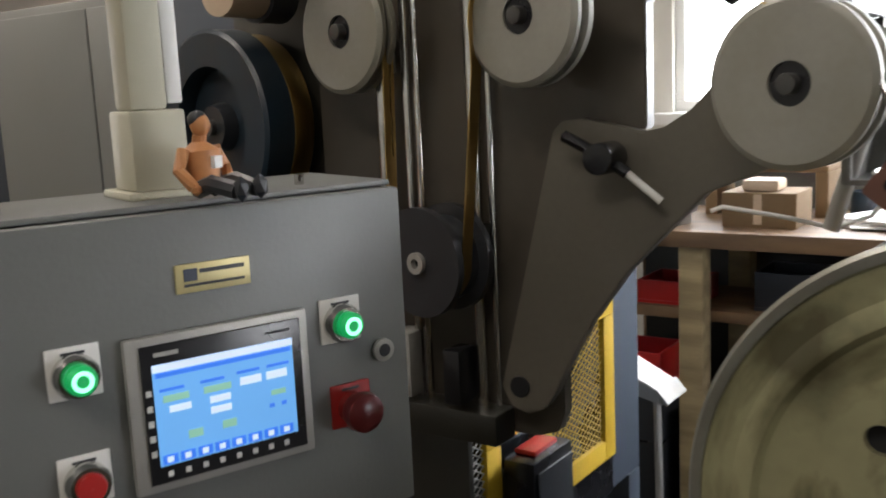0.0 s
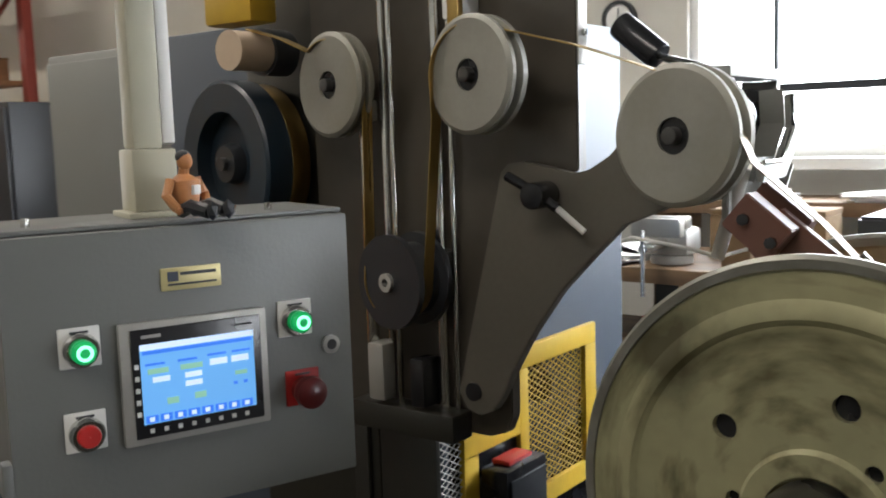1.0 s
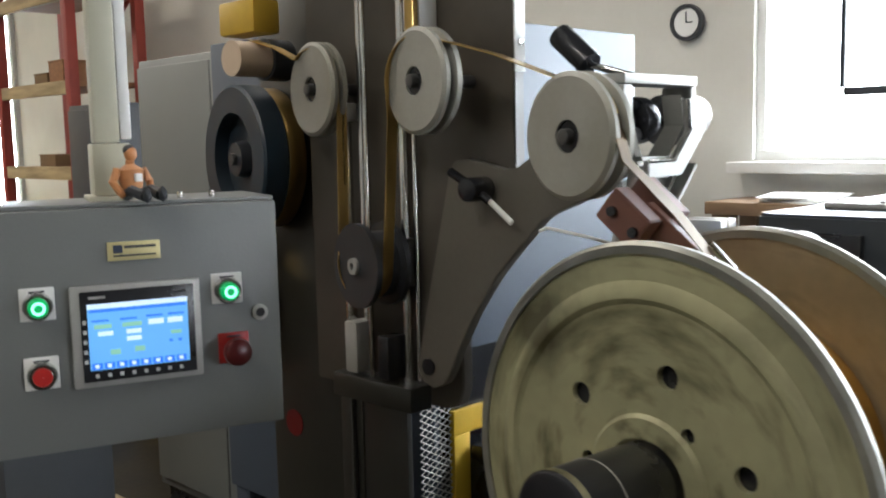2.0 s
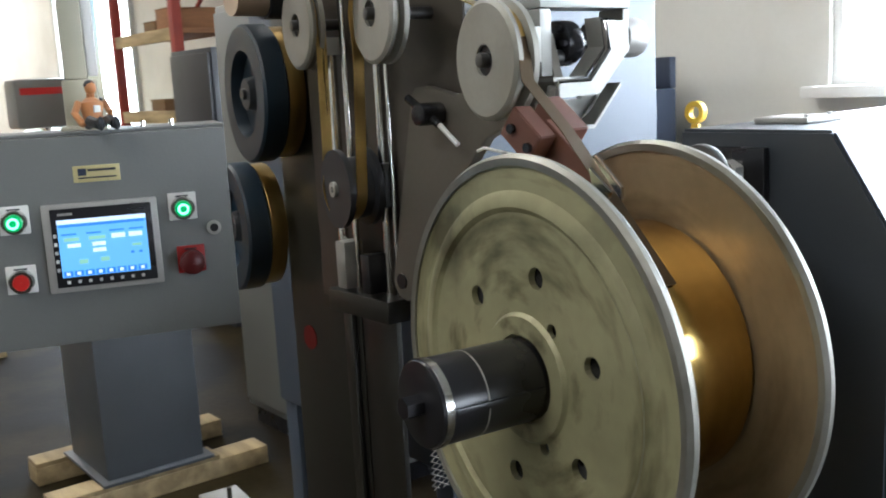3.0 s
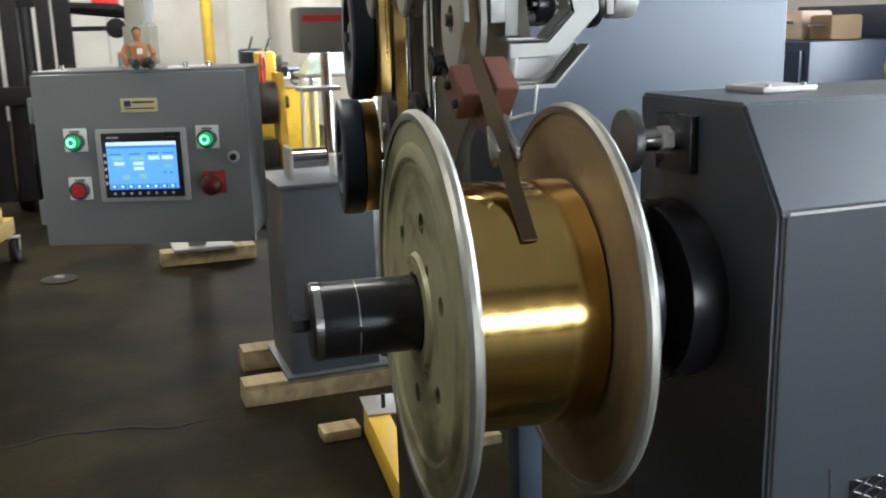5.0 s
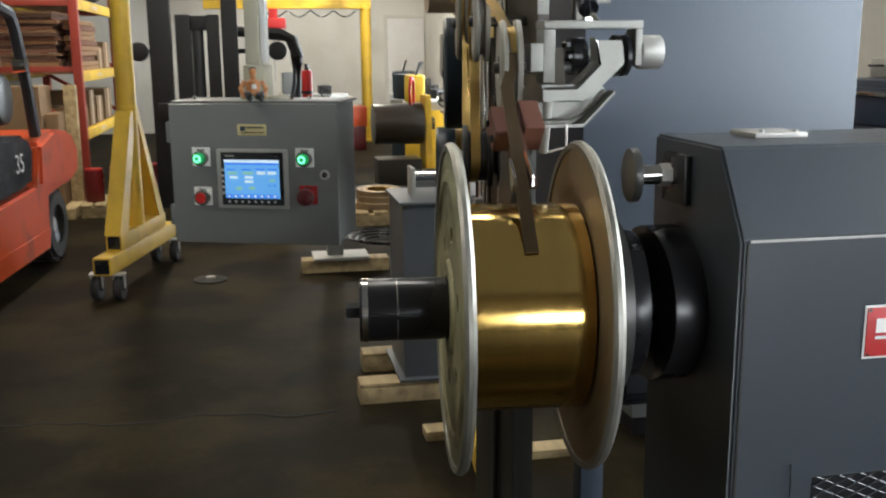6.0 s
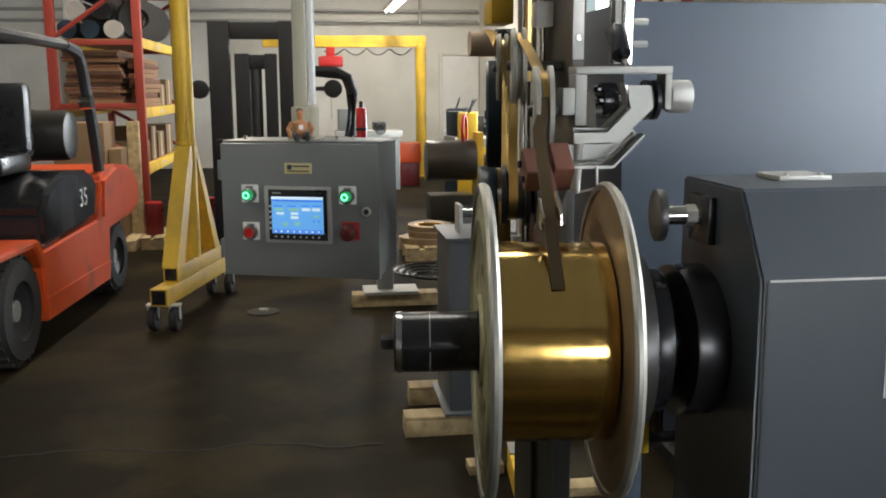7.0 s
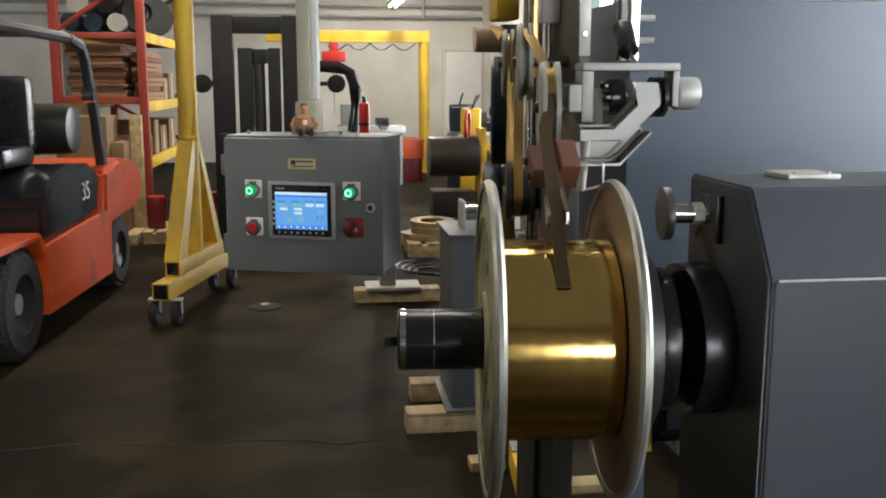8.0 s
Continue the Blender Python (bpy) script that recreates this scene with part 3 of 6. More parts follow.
part("rod_cap", box((-0.256, 0.07, 1.5), (-0.232, 0.1, 1.53), 0.003), WHITE, mc)
part("rod_foot", box((-0.27, 0.06, 1.045), (-0.08, 0.107, 1.085), 0.004), DARK_COL, mc)
part("cylinder_body", box((-0.235, 0.06, 1.09), (-0.205, 0.1, 1.175), 0.004), GALV, mc)
part("cylinder_body", box((-0.155, 0.06, 1.09), (-0.13, 0.1, 1.16), 0.004), BLACK, mc)
yb = part("strip_arm", box((-0.062, 0.05, 1.52), (-0.044, 0.062, 1.98), 0.002), BRASS, mc, "yellow brass upright arm")
part("arm_clamp", box((-0.085, 0.046, 1.545), (-0.03, 0.066, 1.562), 0.003), BRASS, yb)


def turned(bm, x, y, degrees=-10.0):
    """Turns a shape about the upright line through (x, y): the roller axes stand askew to the hall."""
    bmesh.ops.transform(bm, matrix=Matrix.Translation((x, y, 0)) @ Matrix.Rotation(radians(degrees), 4, "Z") @ Matrix.Translation((-x, -y, 0)), verts=bm.verts)
    return bm


def guide_roller(x, z, y0, y1, r=0.075, parent=None):
    ym = (y0 + y1) / 2
    d = part("guide_roller", turned(lathe([(0.02, y0), (r - 0.006, y0), (r, y0 + 0.004), (r, y0 + 0.01), (r - 0.012, y0 + 0.012), (r - 0.012, y1), (r, y1 + 0.002), (r, y1 + 0.01), (0.02, y1 + 0.01)], (x, 0, z), (0, 1, 0), seg=72), x, ym), ROLLER, parent, "round steel guide roller with flanges")
    part("hub_recess", turned(lathe([(0.009, y0 + 0.004), (0.0205, y0 + 0.004), (0.0205, y0 + 0.008), (0.009, y0 + 0.008)], (x, 0, z), (0, 1, 0), seg=24), x, ym), BLACK, d)
    part("axle", turned(cyl((x, y0 - 0.008, z), (x, 0.12, z), 0.0095, seg=20, bevel=0.002), x, ym), PLATE_STEEL, d)
    return d


guide_roller(-0.262, 1.552, 0.03, 0.046, parent=mc)
guide_roller(0.0, 1.55, 0.008, 0.028, parent=mc)
lev = part("lever", prism([(x, 0.074, z) for x, z in [(-0.006, 1.40), (0.0, 1.425), (0.012, 1.437), (0.037, 1.439), (0.108, 1.424), (0.13, 1.428), (0.16, 1.446), (0.21, 1.50), (0.3, 1.5), (0.32, 1.43), (0.25, 1.39), (0.177, 1.361), (0.138, 1.323), (0.089, 1.273), (0.045, 1.213), (0.012, 1.156), (-0.006, 1.12), (-0.02, 1.1), (-0.043, 1.09), (-0.065, 1.097), (-0.078, 1.12)]], (0, 0.018, 0), bevel=0.0015), LEVER_GREY, mc, "curved grey steel swing lever")
# black disc on the solid plate paints the dark of a hole
part("pivot_hole", cyl((-0.052, 0.0715, 1.123), (-0.052, 0.0745, 1.123), 0.013, seg=20), BLACK, lev)
guide_roller(0.281, 1.468, -0.012, 0.012, 0.077, parent=mc)
kn = part("clamp_knob", cyl((0.074, 0.03, 1.398), (0.074, 0.073, 1.398), 0.017, seg=18, bevel=0.003), BLACK, mc, "black clamp knob with a bright handle")
part("knob_arm", tube([(0.028, 0.048, 1.422), (0.074, 0.045, 1.4), (0.1, 0.05, 1.382)], 0.0065, seg=10), BLACK, kn)
part("knob_handle", tube([(0.1, 0.05, 1.382), (0.134, 0.056, 1.353)], 0.0042, seg=10), WHITE, kn)
dan = part("dancer_roller", turned(lathe([(0.012, 0.02), (0.066, 0.02), (0.066, 0.03), (0.052, 0.032), (0.052, 0.07), (0.066, 0.072), (0.066, 0.082), (0.012, 0.082)], (-0.15, 0, 1.276), (0, 1, 0), seg=56), -0.15, 0.05), DARK_PLASTIC, mc, "dark dancer roller")
part("bearing", turned(lathe([(0.006, 0.014), (0.013, 0.014), (0.013, 0.022), (0.006, 0.022)], (-0.15, 0, 1.276), (0, 1, 0), seg=20), -0.15, 0.05), GALV, dan)
part("dancer_slide", box((-0.2, 0.083, 1.24), (-0.1, 0.107, 1.315), 0.004), DARK_COL, mc)
# blue wheels behind the enclosure, a brass-wrapped drum beside each blue rim
for x, z in ((-0.525, 1.44), (-0.64, 1.165)):
    w = part("drive_wheel", turned(lathe([(0.085, 0.054), (0.13, 0.054), (0.135, 0.059), (0.135, 0.099), (0.13, 0.104), (0.085, 0.104), (0.08, 0.08)], (x, 0, z), (0, 1, 0), seg=64), x, 0.084), BLUE, mc, "dark blue flanged drive wheel")
    part("wheel_web", turned(lathe([(0.012, 0.079), (0.0845, 0.079), (0.0845, 0.09), (0.012, 0.09)], (x, 0, z), (0, 1, 0), seg=48), x, 0.084), BLUE, w)
    part("wheel_hub", turned(lathe([(0.008, 0.058), (0.03, 0.058), (0.034, 0.074), (0.034, 0.12), (0.008, 0.12)], (x, 0, z), (0, 1, 0), seg=32), x, 0.084), DARK_PLASTIC, w)
    part("axle", turned(cyl((x, 0.05, z), (x, 0.2, z), 0.011, seg=16), x, 0.084), PLATE_STEEL, w)
    part("strip_band", turned(lathe([(0.036, 0.1045), (0.128, 0.1045), (0.129, 0.106), (0.129, 0.136), (0.128, 0.138), (0.036, 0.138)], (x, 0, z), (0, 1, 0), seg=64), x, 0.084), BRASS, w, "brass strip wrapped round the wheel drum")
tr = part("paper_roll", cyl((-0.43, -0.005, 1.612), (-0.43, 0.06, 1.612), 0.03, seg=32), TAN, mc, "pale tan cardboard roll")
part("roll_holder", cyl((-0.43, 0.0605, 1.612), (-0.43, 0.107, 1.612), 0.036, seg=28), DARK_PLASTIC, tr)
part("yellow_block", box((-0.55, 0.05, 1.66), (-0.44, 0.107, 1.72), 0.008), YELLOW, mc)
# brass strip threaded through the rollers
part("brass_strip", ribbon([(-0.43, 0.04, 1.645), (-0.36, 0.04, 1.625)] + arc(-0.262, 1.552, 0.0645, 130, 0, 0.04) + [(-0.205, 0.04, 1.3)] + arc(-0.15, 1.276, 0.0535, 180, 360, 0.036) + [(-0.066, 0.026, 1.5)] + arc(0.0, 1.55, 0.0645, 180, 60, 0.021) + [(0.15, 0.012, 1.575)] + arc(0.281, 1.468, 0.067, 100, 22, 0.003), 0.02, 0.0012), BRASS, mc, "bright brass strip running over the rollers")
# same strip onward, in the brown that paints its backlit side
part("brass_strip", ribbon(arc(0.281, 1.468, 0.0672, 22, 8, -0.006, 4) + [(0.37, -0.022, 1.44), (0.44, -0.029, 1.382), (0.515, -0.037, 1.307)] + arc(SX, SZ, DR + 0.0012, 45, 43, -0.043, 2), 0.02, 0.0012), STRIP_DARK, mc, "brass strip running down to the spool, coloured dark as if backlit")

# ---- traverse guide on the lever's end: red block, bracket, motor ----
tg = thing("strip_guide", (0.36, 0.1, 1.44), "red-brown strip guide on a welded aluminium bracket with a small motor", "machine guide")
g_dir = Vector((0.165, 0, -0.135)).normalized()
g_n = Vector((g_dir.z, 0, -g_dir.x))
g0 = Vector((0.378, 0, 1.418))


def along(u, v, y):
    p = g0 + g_dir * u + g_n * v
    return (p.x, y, p.z)


blk = part("guide_block", prism([along(0.0, 0.008, -0.05), along(0.058, 0.008, -0.05), along(0.058, 0.05, -0.05), along(0.0, 0.05, -0.05)], (0, 0.027, 0), bevel=0.0015), RED_BROWN, tg, "red-brown painted guide block")
part("guide_cheek", prism([along(-0.004, 0.0, -0.006), along(0.058, 0.0, -0.006), along(0.058, 0.05, -0.006), along(-0.004, 0.05, -0.006)], (0, 0.032, 0), bevel=0.0015), RED_BROWN, blk)
part("guide_bridge", prism([along(0.004, 0.03, -0.0225), along(0.054, 0.03, -0.0225), along(0.054, 0.048, -0.0225), along(0.004, 0.048, -0.0225)], (0, 0.016, 0)), RED_BROWN, blk)
part("guide_blade", prism([along(0.03, 0.006, -0.022), along(0.172, 0.004, -0.022), along(0.172, 0.014, -0.022), along(0.12, 0.03, -0.022), along(0.058, 0.064, -0.022), along(0.03, 0.06, -0.022)], (0, 0.012, 0), bevel=0.001), RED_BROWN, tg, "long tapered red-brown guide blade")
for u in (-0.005, 0.03):
    part("bolt", cyl(along(u + 0.02, 0.03, -0.056), along(u + 0.02, 0.03, -0.0505), 0.006, seg=8), BLACK, tg)
part("guide_finger", prism([along(0.115, -0.012, -0.02), along(0.165, -0.008, -0.02), along(0.175, 0.004, -0.02), along(0.17, 0.014, -0.02), along(0.115, 0.006, -0.02)], (0, 0.004, 0)), CHROME, tg, "bright guide finger")
part("guide_finger", prism([along(0.135, -0.014, -0.05), along(0.175, -0.014, -0.05), along(0.18, 0.01, -0.05), along(0.165, 0.01, -0.05)], (0, 0.004, 0)), CHROME, tg)
part("cross_plate", box((0.352, 0.036, 1.538), (0.402, 0.205, 1.551), 0.002), ALU, tg, "flat aluminium top plate")
part("cheek_plate", box((0.355, 0.036, 1.452), (0.4, 0.056, 1.5375), 0.002), ALU, tg)
part("cheek_plate", box((0.355, 0.193, 1.478), (0.4, 0.205, 1.5375), 0.002), ALU, tg)
part("cross_shaft", cyl((0.375, 0.015, 1.494), (0.375, 0.195, 1.494), 0.0085, seg=20), CHROME, tg)
part("coupling", cyl((0.375, 0.085, 1.494), (0.375, 0.112, 1.494), 0.03, seg=24, bevel=0.003), BLACK, tg)
part("coupling", cyl((0.375, 0.163, 1.494), (0.375, 0.17, 1.494), 0.034, seg=24), BLACK, tg)
part("coupling", cyl((0.375, 0.178, 1.494), (0.375, 0.185, 1.494), 0.034, seg=24), BLACK, tg)
part("end_block", box((0.36, 0.014, 1.47), (0.402, 0.0355, 1.515), 0.002), ALU, tg)
for k in range(6):
    part("coupling_bolt", cyl((0.375 + 0.022 * math.cos(k * 1.047), 0.078, 1.494 + 0.022 * math.sin(k * 1.047)), (0.375 + 0.022 * math.cos(k * 1.047), 0.0855, 1.494 + 0.022 * math.sin(k * 1.047)), 0.005, seg=6), BLACK, tg)
mo = part("motor", cyl((0.375, 0.2055, 1.5), (0.375, 0.245, 1.5), 0.028, seg=32, bevel=0.004), GALV, tg, "small grey gear motor")
part("motor_cap", cyl((0.375, 0.245, 1.5), (0.375, 0.249, 1.5), 0.02, seg=24), DARK_PLASTIC, mo)
UP = [(0.029, 1.441), (0.084, 1.441), (0.122, 1.478), (0.116, 1.515), (0.159, 1.515), (0.164, 1.478), (0.105, 1.422), (0.029, 1.42)]
LOW = [(0.029, 1.417), (0.105, 1.417), (0.138, 1.447), (0.152, 1.43), (0.1, 1.378), (0.029, 1.378)]
part("bracket_arm", prism([(0.41, y, z) for y, z in UP], (0.008, 0, 0), bevel=0.0015), ALU, tg, "welded aluminium bracket arm")
part("bracket_arm", prism([(0.372, y, z) for y, z in LOW], (0.008, 0, 0), bevel=0.0015), ALU, tg, "welded aluminium bracket arm")
for a, b in zip(UP[:4], UP[1:4]):
    part("bracket_flange", prism([(0.382, a[0], a[1]), (0.382, b[0], b[1]), (0.382, b[0], b[1] + 0.005), (0.382, a[0], a[1] + 0.005)], (0.0275, 0, 0)), ALU, tg)
for a, b in zip(LOW[3:], LOW[4:]):
    part("bracket_flange", prism([(0.3805, a[0], a[1]), (0.3805, b[0], b[1]), (0.3805, b[0], b[1] + 0.005), (0.3805, a[0], a[1] + 0.005)], (0.03, 0, 0)), ALU, tg)
part("sensor_block", box((-0.085, 0.07, 1.63), (-0.05, 0.107, 1.68), 0.003), WHITE, mc)
bc = part("air_cylinder", cyl((0.12, 0.183, 1.612), (0.178, 0.177, 1.566), 0.0185, seg=24, bevel=0.003), BLACK, tg, "black air cylinder with a bright rod")
part("cylinder_rod", cyl((0.178, 0.177, 1.566), (0.275, 0.16, 1.54), 0.005, seg=12), CHROME, bc)
part("weld_bead", tube([(0.419, y, z) for y, z in UP[:4]], 0.0028, seg=6), CHROME, tg, "bright weld bead")
part("weld_bead", tube([(0.4, 0.03, 1.39), (0.4, 0.082, 1.39), (0.4, 0.1, 1.4), (0.4, 0.135, 1.437)], 0.0024, seg=6), CHROME, tg)
part("drop_tube", cyl((0.3, 0.06, 1.33), (0.33, 0.06, 1.43), 0.008, seg=14), GALV, tg)
part("cable", tube([(0.36, 0.08, 1.38), (0.33, 0.09, 1.34), (0.3, 0.07, 1.33), (0.26, 0.06, 1.34), (0.2, 0.05, 1.35), (0.19, 0.045, 1.346)], 0.0022, seg=8), WHITE, tg, "thin white cable end")

for ob in tg.children:
    if ob.name.split(".")[0] in ("cross_plate", "cheek_plate", "cross_shaft", "coupling", "coupling_bolt", "end_block", "motor"):
        for q in (ob, *ob.children):
            q.data.transform(Matrix.Translation((-0.085, 0.018, -0.008)))
    elif ob.name.split(".")[0] in ("bracket_arm", "bracket_flange", "weld_bead"):
        ob.data.transform(Matrix.Translation((-0.06, 0.012, -0.004)))

# ---- spool of brass on its shaft ----
sp = thing("brass_spool", (SX, 0.0, SZ - SR), "large steel spool wound with brass strip on a black shaft", "spool")


def flange(y0, y1, face, mat_face, label):
    ring = [(SX + (SR - 0.012) * math.cos(2 * math.pi * k / 96), SZ + (SR - 0.012) * math.sin(2 * math.pi * k / 96)) for k in range(96)]
    hl = [(SX + 0.118 * math.cos(radians(a)), SZ + 0.118 * math.sin(radians(a)), 0.0125) for a in range(18, 378, 60)]
    hl += [(SX + 0.079 * math.cos(radians(a)), SZ + 0.079 * math.sin(radians(a)), 0.008) for a in (52, 172, 292)]
    f = part("flange", holed_plate(ring, hl, y0 + 0.004, y1 - y0 - 0.008), mat_face, sp, label, smooth=False)
    part("rim", lathe([(SR - 0.0125, y0 + 0.001), (SR - 0.004, y0), (SR, y0 + 0.005), (SR, y1 - 0.005), (SR - 0.004, y1), (SR - 0.0125, y1 - 0.001)], (SX, 0, SZ), (0, 1, 0), seg=128), RIM, f, "bright rolled steel rim")
    s = -1 if face < 0 else 1
    yy = y0 + 0.004 if s < 0 else y1 - 0.004
    part("pressed_ring", lathe([(0.184, yy), (0.19, yy + s * 0.004), (0.198, yy + s * 0.004), (0.208, yy), (0.202, yy - s * 0.002), (0.188, yy - s * 0.002)], (SX, 0, SZ), (0, 1, 0), seg=96), mat_face, f)
    part("hub_ring", lathe([(0.05, yy), (0.05, yy + s * 0.005), (0.07, yy + s * 0.005), (0.074, yy), (0.06, yy - s * 0.002)], (SX, 0, SZ), (0, 1, 0), seg=64), mat_face, f)
    return f


flange(YF, YF + 0.016, -1, FLANGE, "yellowed zinc-plated flange with round holes and grime")
flange(YB - 0.016, YB, 1, BRASS_DULL, "brass-tinted inner flange with a bright rim")
# added black disc that puts shade behind the flange holes
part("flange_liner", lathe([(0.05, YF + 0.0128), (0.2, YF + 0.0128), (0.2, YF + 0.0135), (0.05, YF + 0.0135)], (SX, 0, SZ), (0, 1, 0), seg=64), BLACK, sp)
wind = bmesh.new()
prof = [(0.06, YF + 0.014)]
n = 60
for k in range(n + 1):
    y = YF + 0.0165 + (YB - YF - 0.033) * k / n
    prof.append((DR - 0.0003 + 0.0003 * (k % 2), y))
prof.append((0.06, YB - 0.014))
lathe(prof, (SX, 0, SZ), (0, 1, 0), wind, 128)
part("wound_strip", wind, WOUND, sp, "shiny brass strip wound in layers")
part("top_layer", lathe([(DR - 0.0005, YF + 0.0165), (DR + 0.0007, YF + 0.0165), (DR + 0.0007, YF + 0.099), (DR - 0.0005, YF + 0.099)], (SX, 0, SZ), (0, 1, 0), seg=128), WOUND, sp)
YE = YF - 0.132
sh = part("shaft", cyl((SX, YE, SZ), (SX, YF + 0.006, SZ), 0.0466, seg=48, bevel=0.004), BLACK, sp, "thick black expanding shaft")
part("shaft_band", lathe([(0.046, YE + 0.004), (0.0478, YE + 0.004), (0.0478, YE + 0.013), (0.046, YE + 0.013)], (SX, 0, SZ), (0, 1, 0), seg=48), CHROME, sh)
part("shaft_groove", lathe([(0.0464, YE + 0.055), (0.0471, YE + 0.055), (0.0471, YE + 0.0565), (0.0464, YE + 0.0565)], (SX, 0, SZ), (0, 1, 0), seg=48), GALV, sh)
part("shaft_key", box((SX + 0.0395, YE + 0.015, SZ - 0.004), (SX + 0.0485, YF - 0.005, SZ + 0.004), 0.001), BLACK, sh)
part("shaft_stud", cyl((SX, YE - 0.02, SZ), (SX, YE + 0.001, SZ), 0.012, seg=6), BLACK, sh)
part("shaft_journal", cyl((SX, YB - 0.006, SZ), (SX, 0.26, SZ), 0.05, seg=36), BLACK, sp)
part("drive_plate", cyl((SX, YB + 0.002, SZ), (SX, YB + 0.045, SZ), 0.137, seg=72, bevel=0.006), PLATE_STEEL, sp, "dark steel drive plate behind the spool")
part("drive_hub", cyl((SX, YB + 0.0455, SZ), (SX, YB + 0.075, SZ), 0.112, seg=64, bevel=0.005), BLACK, sp)

# the spool stands a little askew, like the rollers
sp.matrix_world = pose(SX, 0.0, SZ - SR, 0, 0, -6.0)

# ---- winder cabinet ----
wd = thing("winder_cabinet", (0.55, 0.6, 0.0), "blue-grey painted steel winder cabinet with a sloped shoulder", "machine cabinet")
WX, WY = 0.7, 0.211
part("housing", prism([(x, WY, z) for x, z in [(WX, 0.06), (WX, 1.249), (0.626, 1.366), (0.41, 1.366), (0.41, 0.06)]], (0, 0.95, 0), bevel=0.004), BLUE_GREY, wd, "smooth blue-grey sheet steel housing")
part("plinth", box((0.44, WY + 0.04, 0.0), (WX - 0.04, WY + 0.9, 0.06)), BLACK, wd)
part("seam_strip", box((WX + 0.0005, WY + 0.012, 1.2465), (WX + 0.003, WY + 0.94, 1.2495)), GALV, wd)
part("seam_strip", box((WX + 0.0005, WY + 0.008, 0.1), (WX + 0.002, WY + 0.011, 1.245)), DARK_COL, wd)
part("lift_plate", box((0.45, WY + 0.105, 1.3662), (0.53, WY + 0.19, 1.374), 0.002), GALV, wd, "flat plate bolted to the cabinet top")
for y in (0.12, 0.175):
    part("plate_bolt", cyl((0.52, WY + y, 1.374), (0.52, WY + y, 1.3775), 0.004, seg=8), GALV, wd)
part("shaft_seal", cyl((SX + 0.02, WY - 0.05, SZ), (SX + 0.02, WY + 0.002, SZ), 0.118, seg=56, bevel=0.004), BLACK, wd)
st = part("stud_roller", cyl((0.4985, WY - 0.08, 1.314), (0.4999, WY - 0.0665, 1.314), 0.04, seg=48, bevel=0.003), PLATE_STEEL, wd, "dark steel stop roller on a stud")
part("stud", cyl((0.5, WY - 0.066, 1.314), (0.505, WY - 0.01, 1.314), 0.015, seg=28), CHROME, st)
part("stud_nut", cyl((0.505, WY - 0.034, 1.314), (0.505, WY - 0.018, 1.314), 0.017, seg=6), GALV, st)
part("slot_plate", box((0.466, WY - 0.012, 1.272), (0.544, WY + 0.001, 1.345), 0.003), BLACK, wd)
sg = part("sign_plate", box((WX + 0.0005, 0.403, 1.078), (WX + 0.003, 0.551, 1.148), 0.001), SIGN_RED, wd, "red sign plate with white marks")
part("sign_border", box((WX + 0.0005, 0.400, 1.075), (WX + 0.0015, 0.554, 1.151)), WHITE, sg)
part("sign_mark", box((WX + 0.0032, 0.417, 1.112), (WX + 0.004, 0.536, 1.132)), WHITE, sg)
part("sign_mark", box((WX + 0.0032, 0.417, 1.103), (WX + 0.004, 0.491, 1.107)), WHITE, sg)
part("sign_mark", box((WX + 0.0032, 0.441, 1.09), (WX + 0.004, 0.501, 1.097)), WHITE, sg)
for y, z in ((0.406, 1.081), (0.406, 1.145)):
    part("rivet", cyl((WX + 0.003, y, z), (WX + 0.0045, y, z), 0.0025, seg=8), CHROME, sg)


def lattice(y0, y1, z0, z1, x, step_y, step_z, w):
    """Diamond mesh in the plane x = const, cut to a rectangle."""
    bm = bmesh.new()
    k = step_z / step_y
    for s in (-1, 1):
        c = -2.0
        while c < 4.0:
            # z = s * k * (y - y0) + z0 + c
            ends = []
            ya, yb_ = y0, y1
            za, zb = z0 + c, z0 + c + s * k * (y1 - y0)
            if za > zb:
                ya, yb_, za, zb = yb_, ya, zb, za
            if zb > z0 and za < z1 and zb > za:
                f0, f1 = max(0, (z0 - za) / (zb - za)), min(1, (z1 - za) / (zb - za))
                if f1 > f0 + 1e-3:
                    p = Vector((x + s * 0.0008, ya + (yb_ - ya) * f0, za + (zb - za) * f0))
                    q = Vector((x + s * 0.0008, ya + (yb_ - ya) * f1, za + (zb - za) * f1))
                    tube([p, q], w, bm, 4)
            c += step_z
    return bm


vent = part("vent", box((WX - 0.004, 0.339, 0.62), (WX + 0.0012, 0.651, 0.905)), BLACK, wd, "black vent behind diamond mesh")
part("vent_mesh", lattice(0.339, 0.651, 0.62, 0.905, WX + 0.003, 0.034, 0.016, 0.0014), DARK_PLASTIC, vent, kind="stuff")
part("key_hook", tube([(WX + 0.006, 0.301, 0.93), (WX + 0.006, 0.303, 0.87), (WX + 0.006, 0.299, 0.8)], 0.0015, seg=6), BLACK, wd)

# ---- tall cabinet with the yellow mesh guard ----
cb = thing("tall_cabinet", (-0.7, 0.6, 0.0), "tall satin blue-grey steel cabinet with a yellow framed mesh guard", "cabinet")
part("body", box((-1.05, 0.345, 0.62), (-0.32, 1.05, 1.705), 0.006), CAB_GREY, cb)
for x in (-1.05, -0.38):
    for y in (0.36, 0.99):
        part("leg", box((x, y, 0.0), (x + 0.06, y + 0.06, 0.6195), 0.004), CAB_GREY, cb)
GX = -0.315
part("guard_backing", box((-0.3195, 0.36, 0.62), (-0.3175, 0.9, 1.05)), BLACK, cb)


